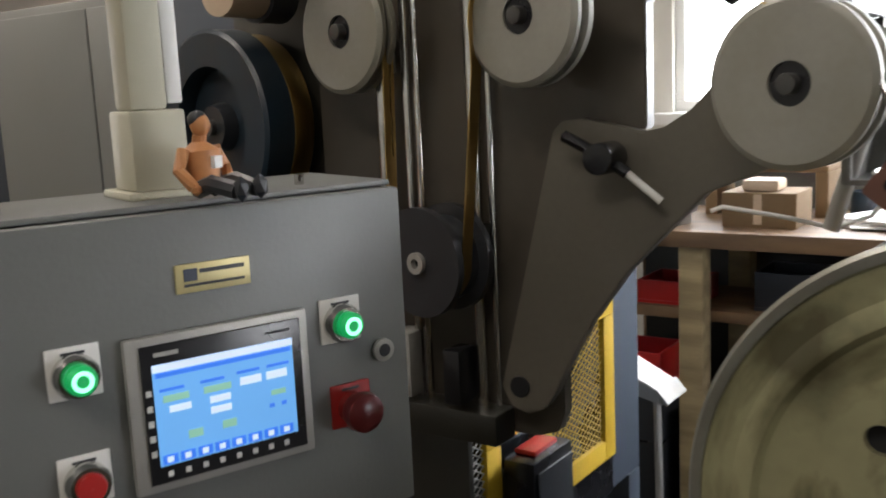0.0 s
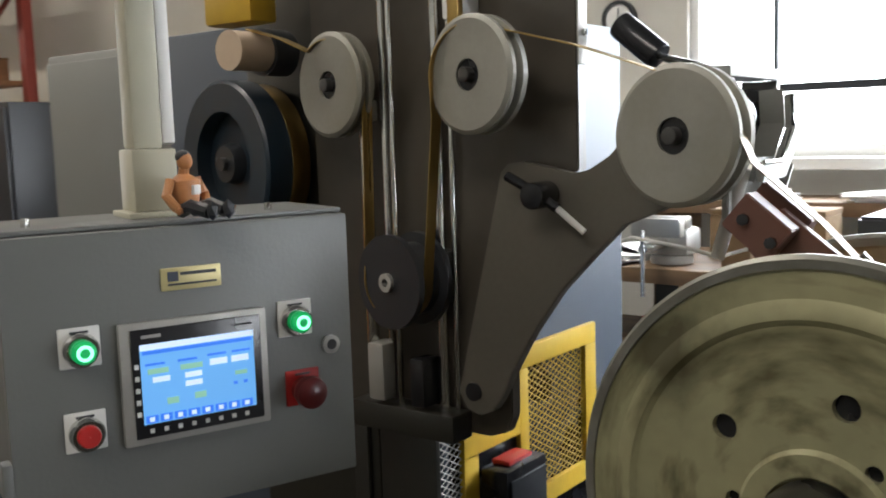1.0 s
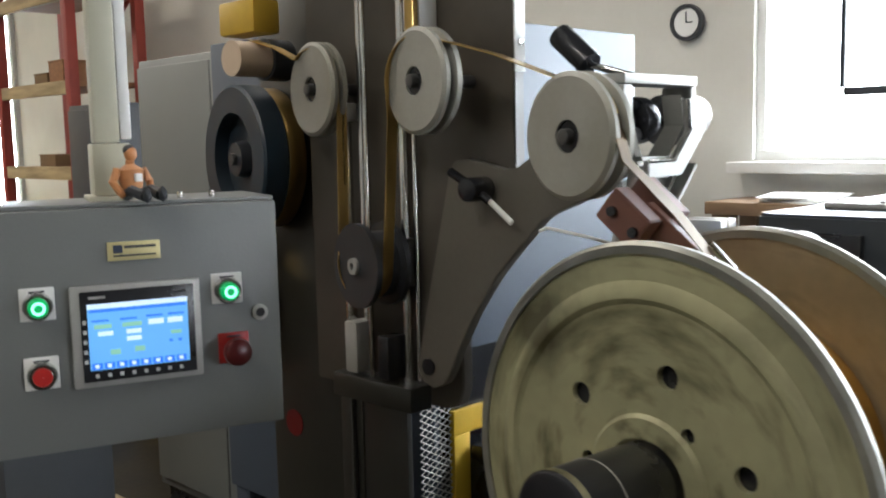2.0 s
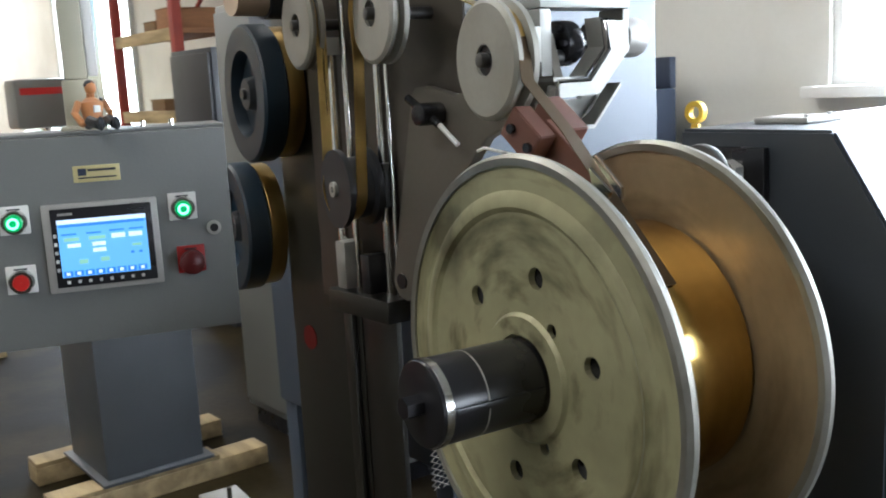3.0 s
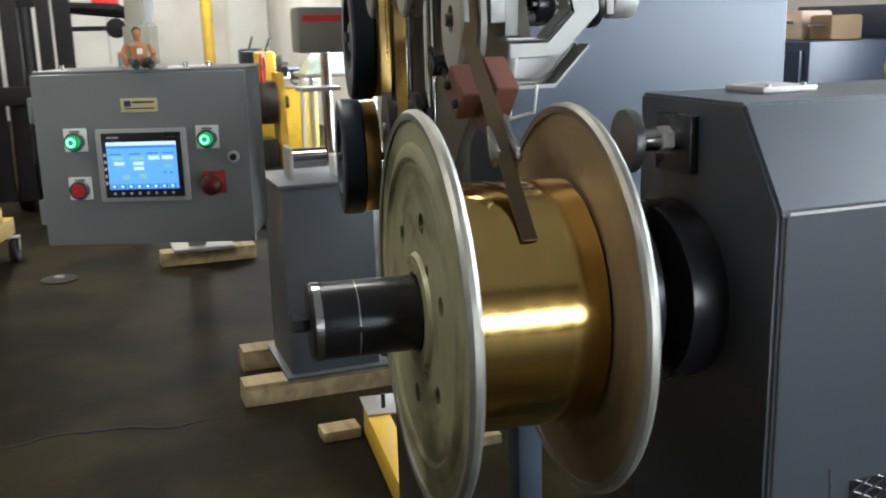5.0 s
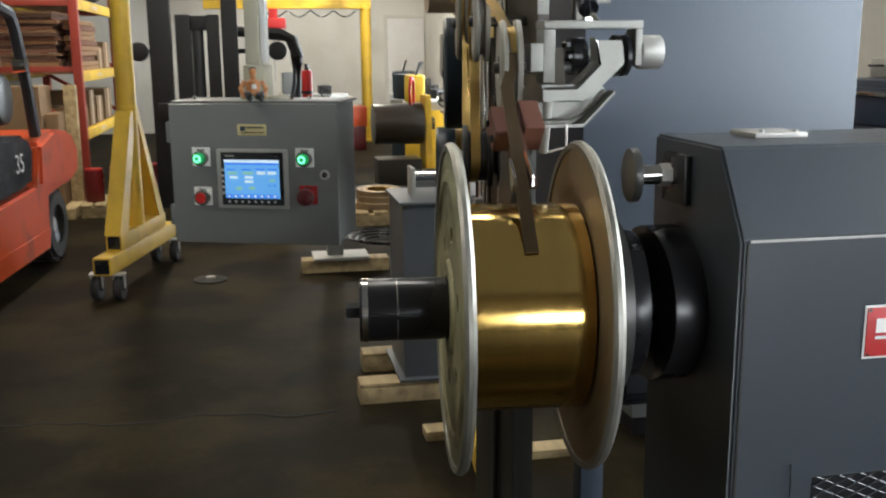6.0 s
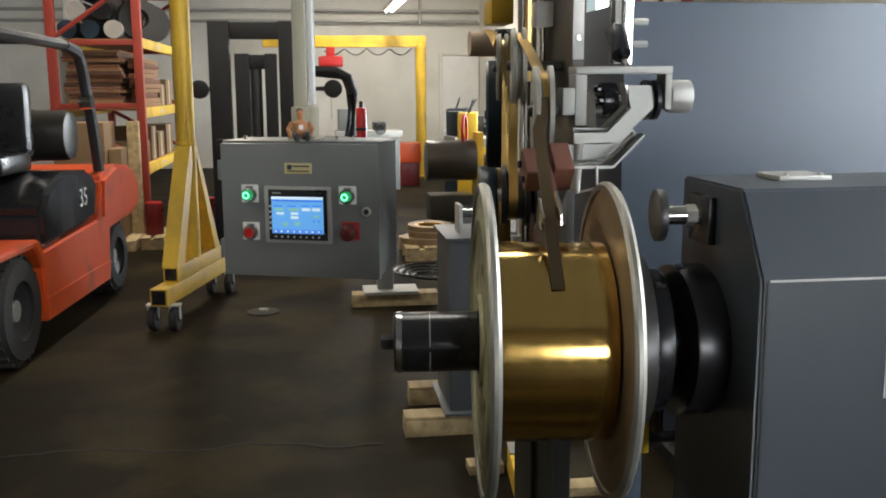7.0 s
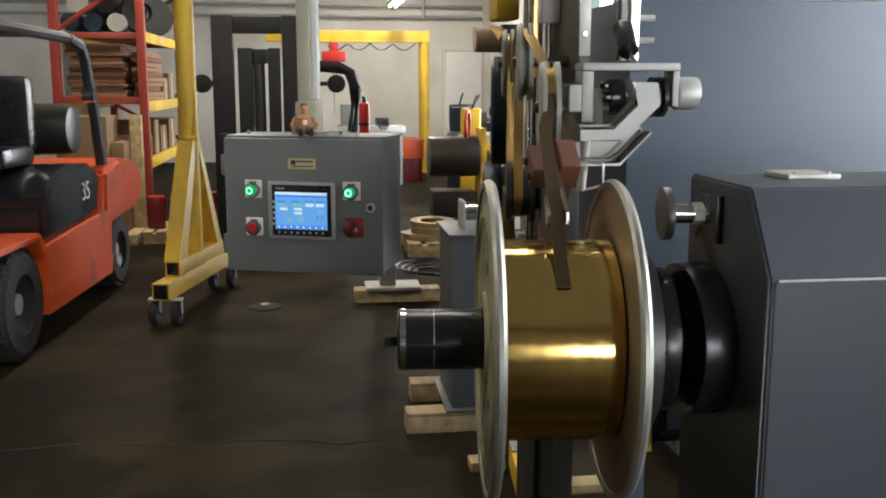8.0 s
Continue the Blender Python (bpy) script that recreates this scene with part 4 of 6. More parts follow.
def bar(y0, y1, z0, z1):
    return box((GX, y0, z0), (GX + 0.012, y1, z1), 0.0015)


gd = part("guard_frame", bar(0.575, 0.885, 1.012, 1.056), YELLOW, cb, "yellow painted guard frame")
part("guard_bar", bar(0.838, 0.885, 0.71, 1.0115), YELLOW, gd)
part("guard_bar", bar(0.575, 0.8375, 0.71, 0.752), YELLOW, gd)
part("guard_bar", bar(0.575, 0.606, 0.7525, 1.0115), YELLOW, gd)
part("guard_bar", bar(0.385, 0.5745, 0.885, 0.935), YELLOW, gd)
part("guard_bar", bar(0.385, 0.43, 0.6, 0.8845), YELLOW, gd)
part("guard_mesh", lattice(0.606, 0.838, 0.752, 1.012, GX + 0.004, 0.024, 0.0135, 0.0013), YELLOW, gd, kind="stuff")
part("guard_mesh", lattice(0.3, 0.385, 0.6, 0.97, GX + 0.004, 0.024, 0.0135, 0.0013), GALV, gd, kind="stuff")
sb = part("switch_box", box((GX + 0.0125, 0.43, 0.66), (GX + 0.075, 0.57, 0.86), 0.01), BLACK, cb, "black switch box with a red top button")
part("switch_button", box((GX + 0.02, 0.46, 0.86), (GX + 0.06, 0.54, 0.869), 0.003), RED, sb, "red rocker button")
part("switch_lid", box((GX + 0.0755, 0.44, 0.68), (GX + 0.079, 0.56, 0.84), 0.002), DARK_PLASTIC, sb)

# yellow skid and timber
sk = thing("yellow_skid", (-1.2, 0.36, 0.0), "scraped yellow steel skid beam on the floor", "skid beam")
skid_turn = pose(-1.15, 0.33, 0, 0, 0, -6) @ Matrix.Translation((1.15, -0.33, 0))
part("beam", box((-1.62, 0.29, 0.02), (-0.68, 0.37, 0.12), 0.004, m=skid_turn), YELLOW, sk)
part("pad", box((-1.7, 0.29, 0.1205), (-1.52, 0.42, 0.1285), 0.002, m=skid_turn), GALV, sk, "worn steel pad")
part("bolt", cyl((-1.57, 0.4, 0.128), (-1.57, 0.4, 0.18), 0.008, seg=10), DARK_COL, sk)
part("foot", box((-1.6, 0.3, 0.0), (-1.5, 0.36, 0.0195), m=skid_turn), YELLOW, sk)
part("foot", box((-0.8, 0.3, 0.0), (-0.7, 0.36, 0.0195), m=skid_turn), YELLOW, sk)
solo("timber_block", box((-1.72, 0.19, 0.0), (-1.63, 0.33, 0.04), 0.004), WOOD, "short pale timber offcut on the floor", "timber")
solo("timber_block", box((-1.47, 0.5, 0.0), (-1.38, 0.78, 0.035), 0.004), WOOD, "pale timber plank lying on the floor", "timber")

# ---- pedestal on timbers ----
pdn = thing("pedestal", (-2.3, 0.36, 0.09), "blue-grey painted steel pedestal standing on pallet timbers", "pedestal")
part("post", box((-2.5, 0.18, 0.103), (-2.1, 0.545, 0.86), 0.006), PEDESTAL_GREY, pdn)
part("foot_plate", box((-2.53, 0.155, 0.0905), (-2.07, 0.575, 0.102), 0.002), PEDESTAL_GREY, pdn)
part("top_plate", box((-2.52, 0.165, 0.861), (-2.08, 0.56, 0.875), 0.002), PEDESTAL_GREY, pdn)
part("mounted_block", box((-2.3, 0.42, 0.876), (-2.2, 0.52, 0.96), 0.006), WHITE, pdn)
part("mounted_roller", cyl((-2.28, 0.26, 0.95), (-2.28, 0.4, 0.95), 0.04, seg=24), CHROME, pdn)
part("roller_frame", box((-2.34, 0.24, 0.876), (-2.22, 0.258, 1.0), 0.004), GALV, pdn)
for x0, y0 in ((-2.2, -0.02), (-2.62, 0.04)):
    tb = solo("pallet_timber", box((x0, y0, 0.0), (x0 + 0.12, 0.8, 0.072), 0.005), WOOD, "rough pale pallet timber under the pedestal", "timber", "pallet timbers")
    part("slat", box((x0 + 0.002, y0 + 0.002, 0.0725), (x0 + 0.118, 0.6, 0.09), 0.002), WOOD, tb)


# ---- window side: benches, chest, cabinets ----
ck = thing("wall_clock", (-1.25, 2.86, 1.95), "round black-rimmed wall clock with a white face", "clock")
part("rim", lathe([(0.062, 0.0), (0.078, 0.0), (0.08, 0.02), (0.074, 0.04), (0.062, 0.038)], (-1.25, 2.86, 1.95), (0, 1, 0), seg=48), DARK_PLASTIC, ck)
part("face", cyl((-1.25, 2.868, 1.95), (-1.25, 2.898, 1.95), 0.0615, seg=40), PAPER, ck)
part("clock_hand", box((-1.252, 2.864, 1.95), (-1.248, 2.867, 1.995)), BLACK, ck)
part("clock_hand", box((-1.25, 2.864, 1.948), (-1.218, 2.867, 1.952)), BLACK, ck)


def bench(x0, x1, y0, y1, z, label, shelf=True):
    b = thing("workbench", ((x0 + x1) / 2, (y0 + y1) / 2, 0), label, "workbench")
    part("top", box((x0, y0, z - 0.05), (x1, y1, z), 0.004), BENCH_WOOD, b)
    for x in (x0 + (0.46 if shelf else 0.02), x1 - 0.11):
        for y in (y0 + 0.02, y1 - 0.11):
            part("leg", box((x, y, 0), (x + 0.075, y + 0.075, z - 0.0505), 0.004), WOOD if shelf else BENCH_WOOD, b)
    if shelf:
        part("lower_shelf", box((x0 + 0.02, y0 + 0.1, 0.735), (x1 - 0.115, y1 - 0.12, 0.77), 0.003), BENCH_WOOD, b)
    return b


bench(-1.0, 1.4, 1.85, 2.45, 1.03, "brown wooden workbench with pale square legs")
bench(-0.95, 2.6, 2.5, 2.86, 1.2, "narrow wooden bench under the windows", False)
vs = thing("bench_vise", (-0.62, 2.0, 1.03), "grey steel bench vise with a bar handle", "vise")
part("base", cyl((-0.62, 2.0, 1.03), (-0.62, 2.0, 1.06), 0.07, seg=24, bevel=0.006), GALV, vs)
part("body", box((-0.68, 1.94, 1.06), (-0.54, 2.06, 1.15), 0.02), GALV, vs)
part("jaw", box((-0.7, 1.86, 1.13), (-0.53, 1.9, 1.19), 0.006), STEEL, vs)
part("jaw", box((-0.69, 1.93, 1.15), (-0.54, 1.98, 1.19), 0.006), STEEL, vs)
part("screw", cyl((-0.62, 1.78, 1.1), (-0.62, 1.95, 1.1), 0.016, seg=16), CHROME, vs)
part("handle", cyl((-0.62, 1.78, 0.95), (-0.62, 1.78, 1.16), 0.008, seg=10), CHROME, vs)
bx = thing("cardboard_box", (-0.34, 2.05, 1.03), "small brown cardboard box with a pad on top", "box")
part("carton", box((-0.44, 1.97, 1.03), (-0.22, 2.15, 1.135), 0.004), CARD, bx)
part("tape", box((-0.345, 1.969, 1.04), (-0.32, 1.9695, 1.13)), TAN, bx)
solo("foam_pad", box((-0.39, 2.0, 1.1355), (-0.28, 2.1, 1.17), 0.012), TAN, "cream and orange foam pad on a carton", "pad")
rng = random.Random(4)
for x, y, z in ((-0.86, 2.0, 1.03), (-0.8, 2.15, 1.03), (0.05, 2.1, 1.03), (0.4, 2.2, 1.03), (-0.6, 2.66, 1.2), (-0.1, 2.66, 1.2), (0.5, 2.68, 1.2), (1.0, 2.66, 1.2)):
    o = thing("paper_stack", (x, y, z + 0.0005), "loose stack of white papers on a bench", "papers", "paper stacks", rz=rng.uniform(0, 90))
    for k in range(5):
        part("sheet", box((-0.11, -0.15, 0.006 * k), (0.11, 0.15, 0.006 * k + 0.004), m=pose(rng.uniform(-0.02, 0.02), rng.uniform(-0.02, 0.02), 0, 0, 0, rng.uniform(-25, 25))), PAPER, o, local=True)
for x, y, z, s, m, nm in ((0.2, 2.02, 1.03, 0.1, RED, "red"), (-0.1, 2.3, 1.03, 0.08, BLUE, "blue"), (0.75, 2.1, 1.03, 0.12, GALV, "grey")):
    t = thing("parts_tin", (x, y, z), nm + " open parts tin on the workbench", "tin", "parts tins")
    part("tin", lathe([(s * 0.46, 0.004), (s * 0.5, 0), (s * 0.5, s), (s * 0.46, s)], (x, y, z), (0, 0, 1), seg=28), m, t)
    part("tin_floor", cyl((x, y, z + 0.001), (x, y, z + 0.006), s * 0.47, seg=28), m, t)
br = thing("bench_riser", (-0.37, 2.32, 1.03), "small orange-brown wooden riser shelf on the workbench", "shelf")
part("board", box((-0.58, 2.22, 1.172), (-0.19, 2.42, 1.192), 0.003), CARD, br)
for x in (-0.58, -0.23):
    part("side", box((x, 2.225, 1.03), (x + 0.04, 2.415, 1.1715), 0.003), CARD, br)
for i, (x, y, z, h) in enumerate(((-0.62, 2.08, 0.77, 0.075), (-0.25, 2.1, 0.77, 0.12), (-0.72, 2.02, 0.5, 0.12))):
    t = thing("storage_crate", (x, y, z), ("red plastic storage crate on the lower shelf", "black plastic storage crate on the lower shelf", "red plastic storage crate on a case under the bench")[i], "crate", "storage crates")
    mm = RED if i != 1 else DARK_PLASTIC
    part("crate_floor", box((x - 0.1, y - 0.1, z), (x + 0.1, y + 0.1, z + 0.01)), mm, t)
    for lo, hi in (((x - 0.1, y - 0.1, z + 0.01), (x + 0.1, y - 0.09, z + h)), ((x - 0.1, y + 0.09, z + 0.01), (x + 0.1, y + 0.1, z + h)), ((x - 0.1, y - 0.0895, z + 0.01), (x - 0.09, y + 0.0895, z + h)), ((x + 0.09, y - 0.0895, z + 0.01), (x + 0.1, y + 0.0895, z + h))):
        part("crate_side", box(lo, hi, 0.003), mm, t)
for k, (x, y, z, w, h, m, nm) in enumerate(((-0.78, 2.1, 0.0, 0.3, 0.5, DARK_PLASTIC, "black"), (-0.42, 2.15, 0.0, 0.34, 0.4, TOOL_BLUE, "navy"), (-0.02, 2.1, 0.0, 0.3, 0.34, DARK_PLASTIC, "black"), (0.34, 2.12, 0.0, 0.32, 0.28, DARK_COL, "dark green"), (0.8, 2.15, 0.0, 0.4, 0.4, DARK_PLASTIC, "black"), (0.1, 2.15, 0.77, 0.3, 0.18, DARK_PLASTIC, "black"), (0.72, 2.15, 0.77, 0.3, 0.19, DARK_COL, "dark green"))):
    t = thing("machine_case", (x, y, z), nm + " scuffed machine case stored under the workbench", "case", "bench cases")
    part("case", box((x - w / 2, y - 0.16, z + 0.0005), (x + w / 2, y + 0.16, z + h), 0.015), m, t)
    part("latch", box((x - 0.03, y - 0.168, z + h * 0.7), (x + 0.03, y - 0.1605, z + h * 0.8), 0.002), GALV, t)
    part("lid_seam", box((x - w / 2 - 0.002, y - 0.162, z + h * 0.62), (x + w / 2 + 0.002, y + 0.162, z + h * 0.63)), BLACK, t)
# added dark sheet, stands in for the gloom under the bench
bk = thing("back_panel", (0.2, 2.44, 0.0), "added dark board that darkens the space under the workbench", "board")
part("board", box((-0.88, 2.43, 0.0), (1.28, 2.448, 0.96), 0.002), DARK_COL, bk)
lm = thing("sheet_metal_chute", (-0.43, 1.36, 0.0), "light grey folded sheet-metal chute on a stand", "chute")
part("chute", prism([(-0.5, 1.29, 0.78), (-0.375, 1.29, 0.717), (-0.36, 1.29, 0.68), (-0.49, 1.29, 0.71)], (0, 0.12, 0), bevel=0.003), GALV, lm)
part("lip", prism([(-0.375, 1.285, 0.722), (-0.345, 1.285, 0.688), (-0.35, 1.285, 0.682), (-0.38, 1.285, 0.716)], (0, 0.13, 0)), GALV, lm)
part("stand", tube([(-0.47, 1.35, 0.715), (-0.49, 1.35, 0.36), (-0.49, 1.35, 0.0)], 0.01), GALV, lm)
part("stand", tube([(-0.4, 1.35, 0.69), (-0.39, 1.35, 0.0)], 0.01), GALV, lm)
for i, m in enumerate((ORANGE, BLACK)):
    solo("floor_cable", tube([(-0.9 + 0.13 * k, 1.25 + 0.06 * math.sin(k * 1.3 + i) + 0.05 * i, 0.008) for k in range(9)], 0.007), m, ("orange" if i == 0 else "black") + " extension cable lying on the floor", "cable", "floor cables")

tc = thing("tool_chest", (-1.885, 2.45, 0.0), "navy blue steel tool chest with a stack of drawers", "tool chest")
part("body", box((-2.2, 2.2, 0.12), (-1.57, 2.7, 1.36), 0.01), TOOL_BLUE, tc)
for k in range(7):
    d = part("drawer", box((-2.17, 2.178, 0.18 + k * 0.165), (-1.6, 2.199, 0.335 + k * 0.165), 0.004), TOOL_BLUE, tc)
    part("drawer_pull", box((-2.1, 2.166, 0.3 + k * 0.165), (-1.67, 2.177, 0.318 + k * 0.165), 0.003), CHROME, d)
for x in (-2.12, -1.7):
    part("caster", cyl((x, 2.3, 0.06), (x + 0.05, 2.3, 0.06), 0.06, seg=20), RUBBER, tc)
part("lid_tray", box((-2.2, 2.66, 1.3605), (-1.57, 2.7, 1.5), 0.006), TOOL_BLUE, tc)
for i, (x, w, h, m, nm) in enumerate(((-2.08, 0.14, 0.09, GALV, "grey"), (-1.88, 0.18, 0.12, TAN, "pale"), (-1.68, 0.13, 0.1, CARD, "brown"))):
    o = thing("tool_case", (x, 2.42, 1.36), nm + " tool case lying on the chest", "case", "tool cases")
    part("case", box((x - w / 2, 2.34, 1.361), (x + w / 2, 2.5, 1.361 + h), 0.015), m, o)
    part("handle", tube([(x - 0.04, 2.335, 1.361 + h * 0.6), (x - 0.03, 2.31, 1.361 + h * 0.6), (x + 0.03, 2.31, 1.361 + h * 0.6), (x + 0.04, 2.335, 1.361 + h * 0.6)], 0.006), BLACK, o)
tp = thing("tape_stand", (-0.93, 2.0, 1.03), "yellow tape ring on a short stand", "tape")
part("ring", lathe([(0.022, -0.012), (0.04, -0.012), (0.04, 0.012), (0.022, 0.012)], (-0.93, 2.0, 1.29), (0, 1, 0), seg=32), YELLOW, tp)
part("stem", box((-0.945, 1.99, 1.03), (-0.915, 2.01, 1.249), 0.002), YELLOW, tp)

gc = thing("grey_cabinet", (-2.1, 1.3, 0), "tall plain grey steel cabinet against the machine", "cabinet")
part("body", box((-2.58, 0.98, 0.08), (-1.5, 1.6, 1.8), 0.01), GREY_PAINT, gc)
part("cabinet_door", box((-2.56, 0.962, 0.12), (-2.045, 0.979, 1.77), 0.004), GREY_PAINT, gc)
part("cabinet_door", box((-2.035, 0.962, 0.12), (-1.52, 0.979, 1.77), 0.004), GREY_PAINT, gc)
part("door_handle", box((-2.07, 0.94, 0.95), (-2.055, 0.961, 1.08), 0.003), CHROME, gc)
part("plinth", box((-2.55, 1.0, 0.0), (-1.53, 1.58, 0.0795)), BLACK, gc)
dc = thing("dark_cabinet", (-4.5, 1.95, 0), "tall black steel cabinet with a lever handle", "cabinet")
part("body", box((-4.8, 1.7, 0), (-4.2, 2.2, 1.72), 0.008), DARK_PLASTIC, dc)
part("cabinet_door", box((-4.78, 1.682, 0.05), (-4.22, 1.699, 1.69), 0.004), DARK_PLASTIC, dc)
part("lever", box((-4.74, 1.665, 0.95), (-4.72, 1.681, 1.1), 0.003), CHROME, dc)

rk2 = thing("shelf_rack", (-5.9, 2.2, 0), "rust-red steel shelf rack with mixed boxes and bars", "rack")
for x in (-6.55, -5.38):
    for y in (1.95, 2.45):
        part("upright", box((x, y, 0), (x + 0.07, y + 0.07, 2.9), 0.004), RACK_RED, rk2)
for z in (0.5, 1.25, 1.83, 2.45):
    part("shelf_beam", box((-6.479, 1.955, z), (-5.381, 1.995, z + 0.09), 0.004), WOOD, rk2, "pale timber shelf beam")
    part("shelf_board", box((-6.479, 2.0, z + 0.05), (-5.381, 2.5, z + 0.085), 0.004), BROWN_WOOD, rk2)
part("brace", tube([(-6.5, 2.53, 1.75), (-5.6, 2.53, 1.3)], 0.018), RACK_RED, rk2)
part("brace", tube([(-6.3, 2.53, 2.05), (-5.4, 2.53, 2.6)], 0.018), RACK_RED, rk2)
rng = random.Random(9)
cols = (CARD, DARK_PLASTIC, GALV, CARD, BROWN_WOOD, BLUE)
words = ("brown cardboard carton", "black plastic bin", "grey metal bin", "brown cardboard carton", "brown wooden crate", "blue metal bin")
for z in (0.586, 1.336, 1.916, 2.536):
    x = -6.45 + (0.35 if z > 1 else 0.0)
    while x < -5.75:
        w, h, k = rng.uniform(0.16, 0.3), rng.uniform(0.06, 0.16 if z > 1 else 0.4), rng.randrange(6)
        o = thing("storage_box", (x + w / 2, 2.25, z + 0.0005), words[k] + " on the red shelf rack", "box", "rack boxes")
        part("carton", box((x, 2.05, z + 0.0005), (x + w, 2.5, z + h), 0.006), cols[k], o)
        part("lid", box((x - 0.004, 2.046, z + h + 0.0005), (x + w + 0.004, 2.504, z + h + 0.012), 0.003), cols[k], o)
        x += w + rng.uniform(0.02, 0.12)


# ---- far machines along the end of the hall ----
def lathe_machine(x, y, m_body, label, s=1.0, rz=0.0):
    t = thing("bench_machine", (x, y, 0), label, "machine", "far machines", rz)
    part("stand", box((-0.5 * s, -0.25, 0), (0.5 * s, 0.25, 0.78), 0.02), m_body, t, local=True)
    part("bed", box((-0.55 * s, -0.2, 0.781), (0.55 * s, 0.2, 0.88), 0.01), GALV, t, local=True)
    part("headstock", box((-0.5 * s, -0.2, 0.881), (-0.15 * s, 0.2, 1.2), 0.03), m_body, t, local=True)
    part("chuck", cyl((-0.149 * s, 0, 1.06), (-0.04 * s, 0, 1.06), 0.1, seg=24), DARK_PLASTIC, t, local=True)
    part("carriage", box((0.08 * s, -0.24, 0.881), (0.28 * s, 0.24, 1.0), 0.015), DARK_PLASTIC, t, local=True)
    part("hand_wheel", lathe([(0.06, -0.01), (0.08, -0.01), (0.08, 0.01), (0.06, 0.01)], (0.18 * s, -0.26, 0.9), (0, 1, 0), seg=24), CHROME, t, local=True)
    part("spoke", cyl((0.12 * s, -0.26, 0.9), (0.24 * s, -0.26, 0.9), 0.006, seg=8), CHROME, t, local=True)
    part("lever", tube([(-0.3 * s, -0.2, 1.2), (-0.22 * s, -0.26, 1.36)], 0.012), BLACK, t, local=True)
    return t


lathe_machine(-12.6, 0.45, GREY_PAINT, "old grey bench lathe on a closed stand", 0.9, 90)
lathe_machine(-12.2, 2.0, DARK_PLASTIC, "black bench grinder machine on a stand", 0.8, 70)
lathe_machine(-10.6, 1.75, BLUE, "blue and black shop machine on a stand", 0.7, 110)
lathe_machine(-9.9, 1.75, YELLOW, "yellow shop machine on a stand", 0.7, 80)
ct = thing("covered_table", (-9.2, 2.2, 0), "table heaped with pale green plastic sheet", "table")
part("table_top", box((-9.5, 1.78, 0.93), (-8.9, 2.63, 0.97), 0.004), GALV, ct)
for x in (-9.45, -9.0):
    for y in (1.82, 2.54):
        part("table_leg", box((x, y, 0), (x + 0.05, y + 0.05, 0.9295), 0.003), GALV, ct)
sheet = bmesh.new()
bmesh.ops.create_grid(sheet, x_segments=24, y_segments=30, size=1.0)
rs = random.Random(21)
waves = [(rs.uniform(2, 7), rs.uniform(2, 7), rs.uniform(0, 6), rs.uniform(0.01, 0.035)) for _ in range(7)]
for v in sheet.verts:
    u, w = v.co.x, v.co.y
    heap = 0.26 * max(0.0, 1 - u * u) * max(0.0, 1 - w ** 4)
    v.co = (-9.2 + u * 0.28, 2.2 + w * 0.4, 0.9735 + heap * (1 + sum(a * 4 * math.sin(p * u + q * w + o) for p, q, o, a in waves) * 0.6))
r_ = bmesh.ops.extrude_face_region(sheet, geom=list(sheet.faces))
for v in r_["geom"]:
    if isinstance(v, bmesh.types.BMVert):
        v.co.z = 0.9715
part("plastic_sheet", sheet, mat("pale_green_plastic", (0.5, 0.6, 0.5), 0.3, vary=0.12), ct, "crumpled pale green plastic sheet")

dp = thing("drill_press", (-8.0, 1.75, 0), "grey drill press with a red stripe on a column", "drill press")
part("base", box((-8.2, 1.5, 0), (-7.8, 2.0, 0.08), 0.01), GREY_PAINT, dp)
part("column", cyl((-8.05, 1.8, 0.08), (-8.05, 1.8, 1.35), 0.05, seg=20), CHROME, dp)
part("head", box((-8.2, 1.5, 1.22), (-7.85, 2.0, 1.66), 0.04), GREY_PAINT, dp)
part("stripe", box((-7.8495, 1.55, 1.52), (-7.845, 1.95, 1.58)), RED, dp)
part("table", box((-8.15, 1.5, 0.85), (-7.85, 1.9, 0.89), 0.006), GALV, dp)
part("feed_handle", tube([(-7.95, 2.0, 1.4), (-7.95, 2.12, 1.42), (-7.95, 2.3, 1.44)], 0.03), BLACK, dp)

dm = thing("payoff_drum", (-9.0, 0.75, 0), "dark steel drum on a yellow payoff stand", "drum")
part("drum", cyl((-9.0, 0.42, 0.68), (-9.0, 0.98, 0.68), 0.23, seg=40, bevel=0.01), mat("dark_oiled_drum", (0.055, 0.045, 0.035), 0.35, 0.4), dm)
part("side_frame", prism([(-9.25, 0.99, 0.0), (-8.75, 0.99, 0.0), (-8.85, 0.99, 1.0), (-9.15, 0.99, 1.0)], (0, 0.07, 0), bevel=0.005), YELLOW, dm)
part("hub", cyl((-9.0, 1.0605, 0.68), (-9.0, 1.12, 0.68), 0.07, seg=24), DARK_PLASTIC, dm)
part("stand_foot", box((-9.2, 0.45, 0.0), (-8.8, 0.95, 0.3), 0.02), DARK_COL, dm)
part("hand_wheel", lathe([(0.16, 0.0), (0.19, 0.0), (0.19, 0.03), (0.16, 0.03)], (-9.05, 0.86, 1.02), (0.3, 1, 0), seg=32), RED, dm)
dm.matrix_basis = pose(0, 0.47, 0) @ dm.matrix_basis
bn = thing("steel_bin", (-12.9, 1.0, 0), "orange and red steel scrap bin", "bin")
part("lower", box((-13.4, 0.7, 0.0), (-12.9, 1.25, 0.36), 0.01), DARK_RED, bn)
part("upper", box((-13.42, 0.68, 0.361), (-12.88, 1.27, 0.66), 0.01), ORANGE, bn)

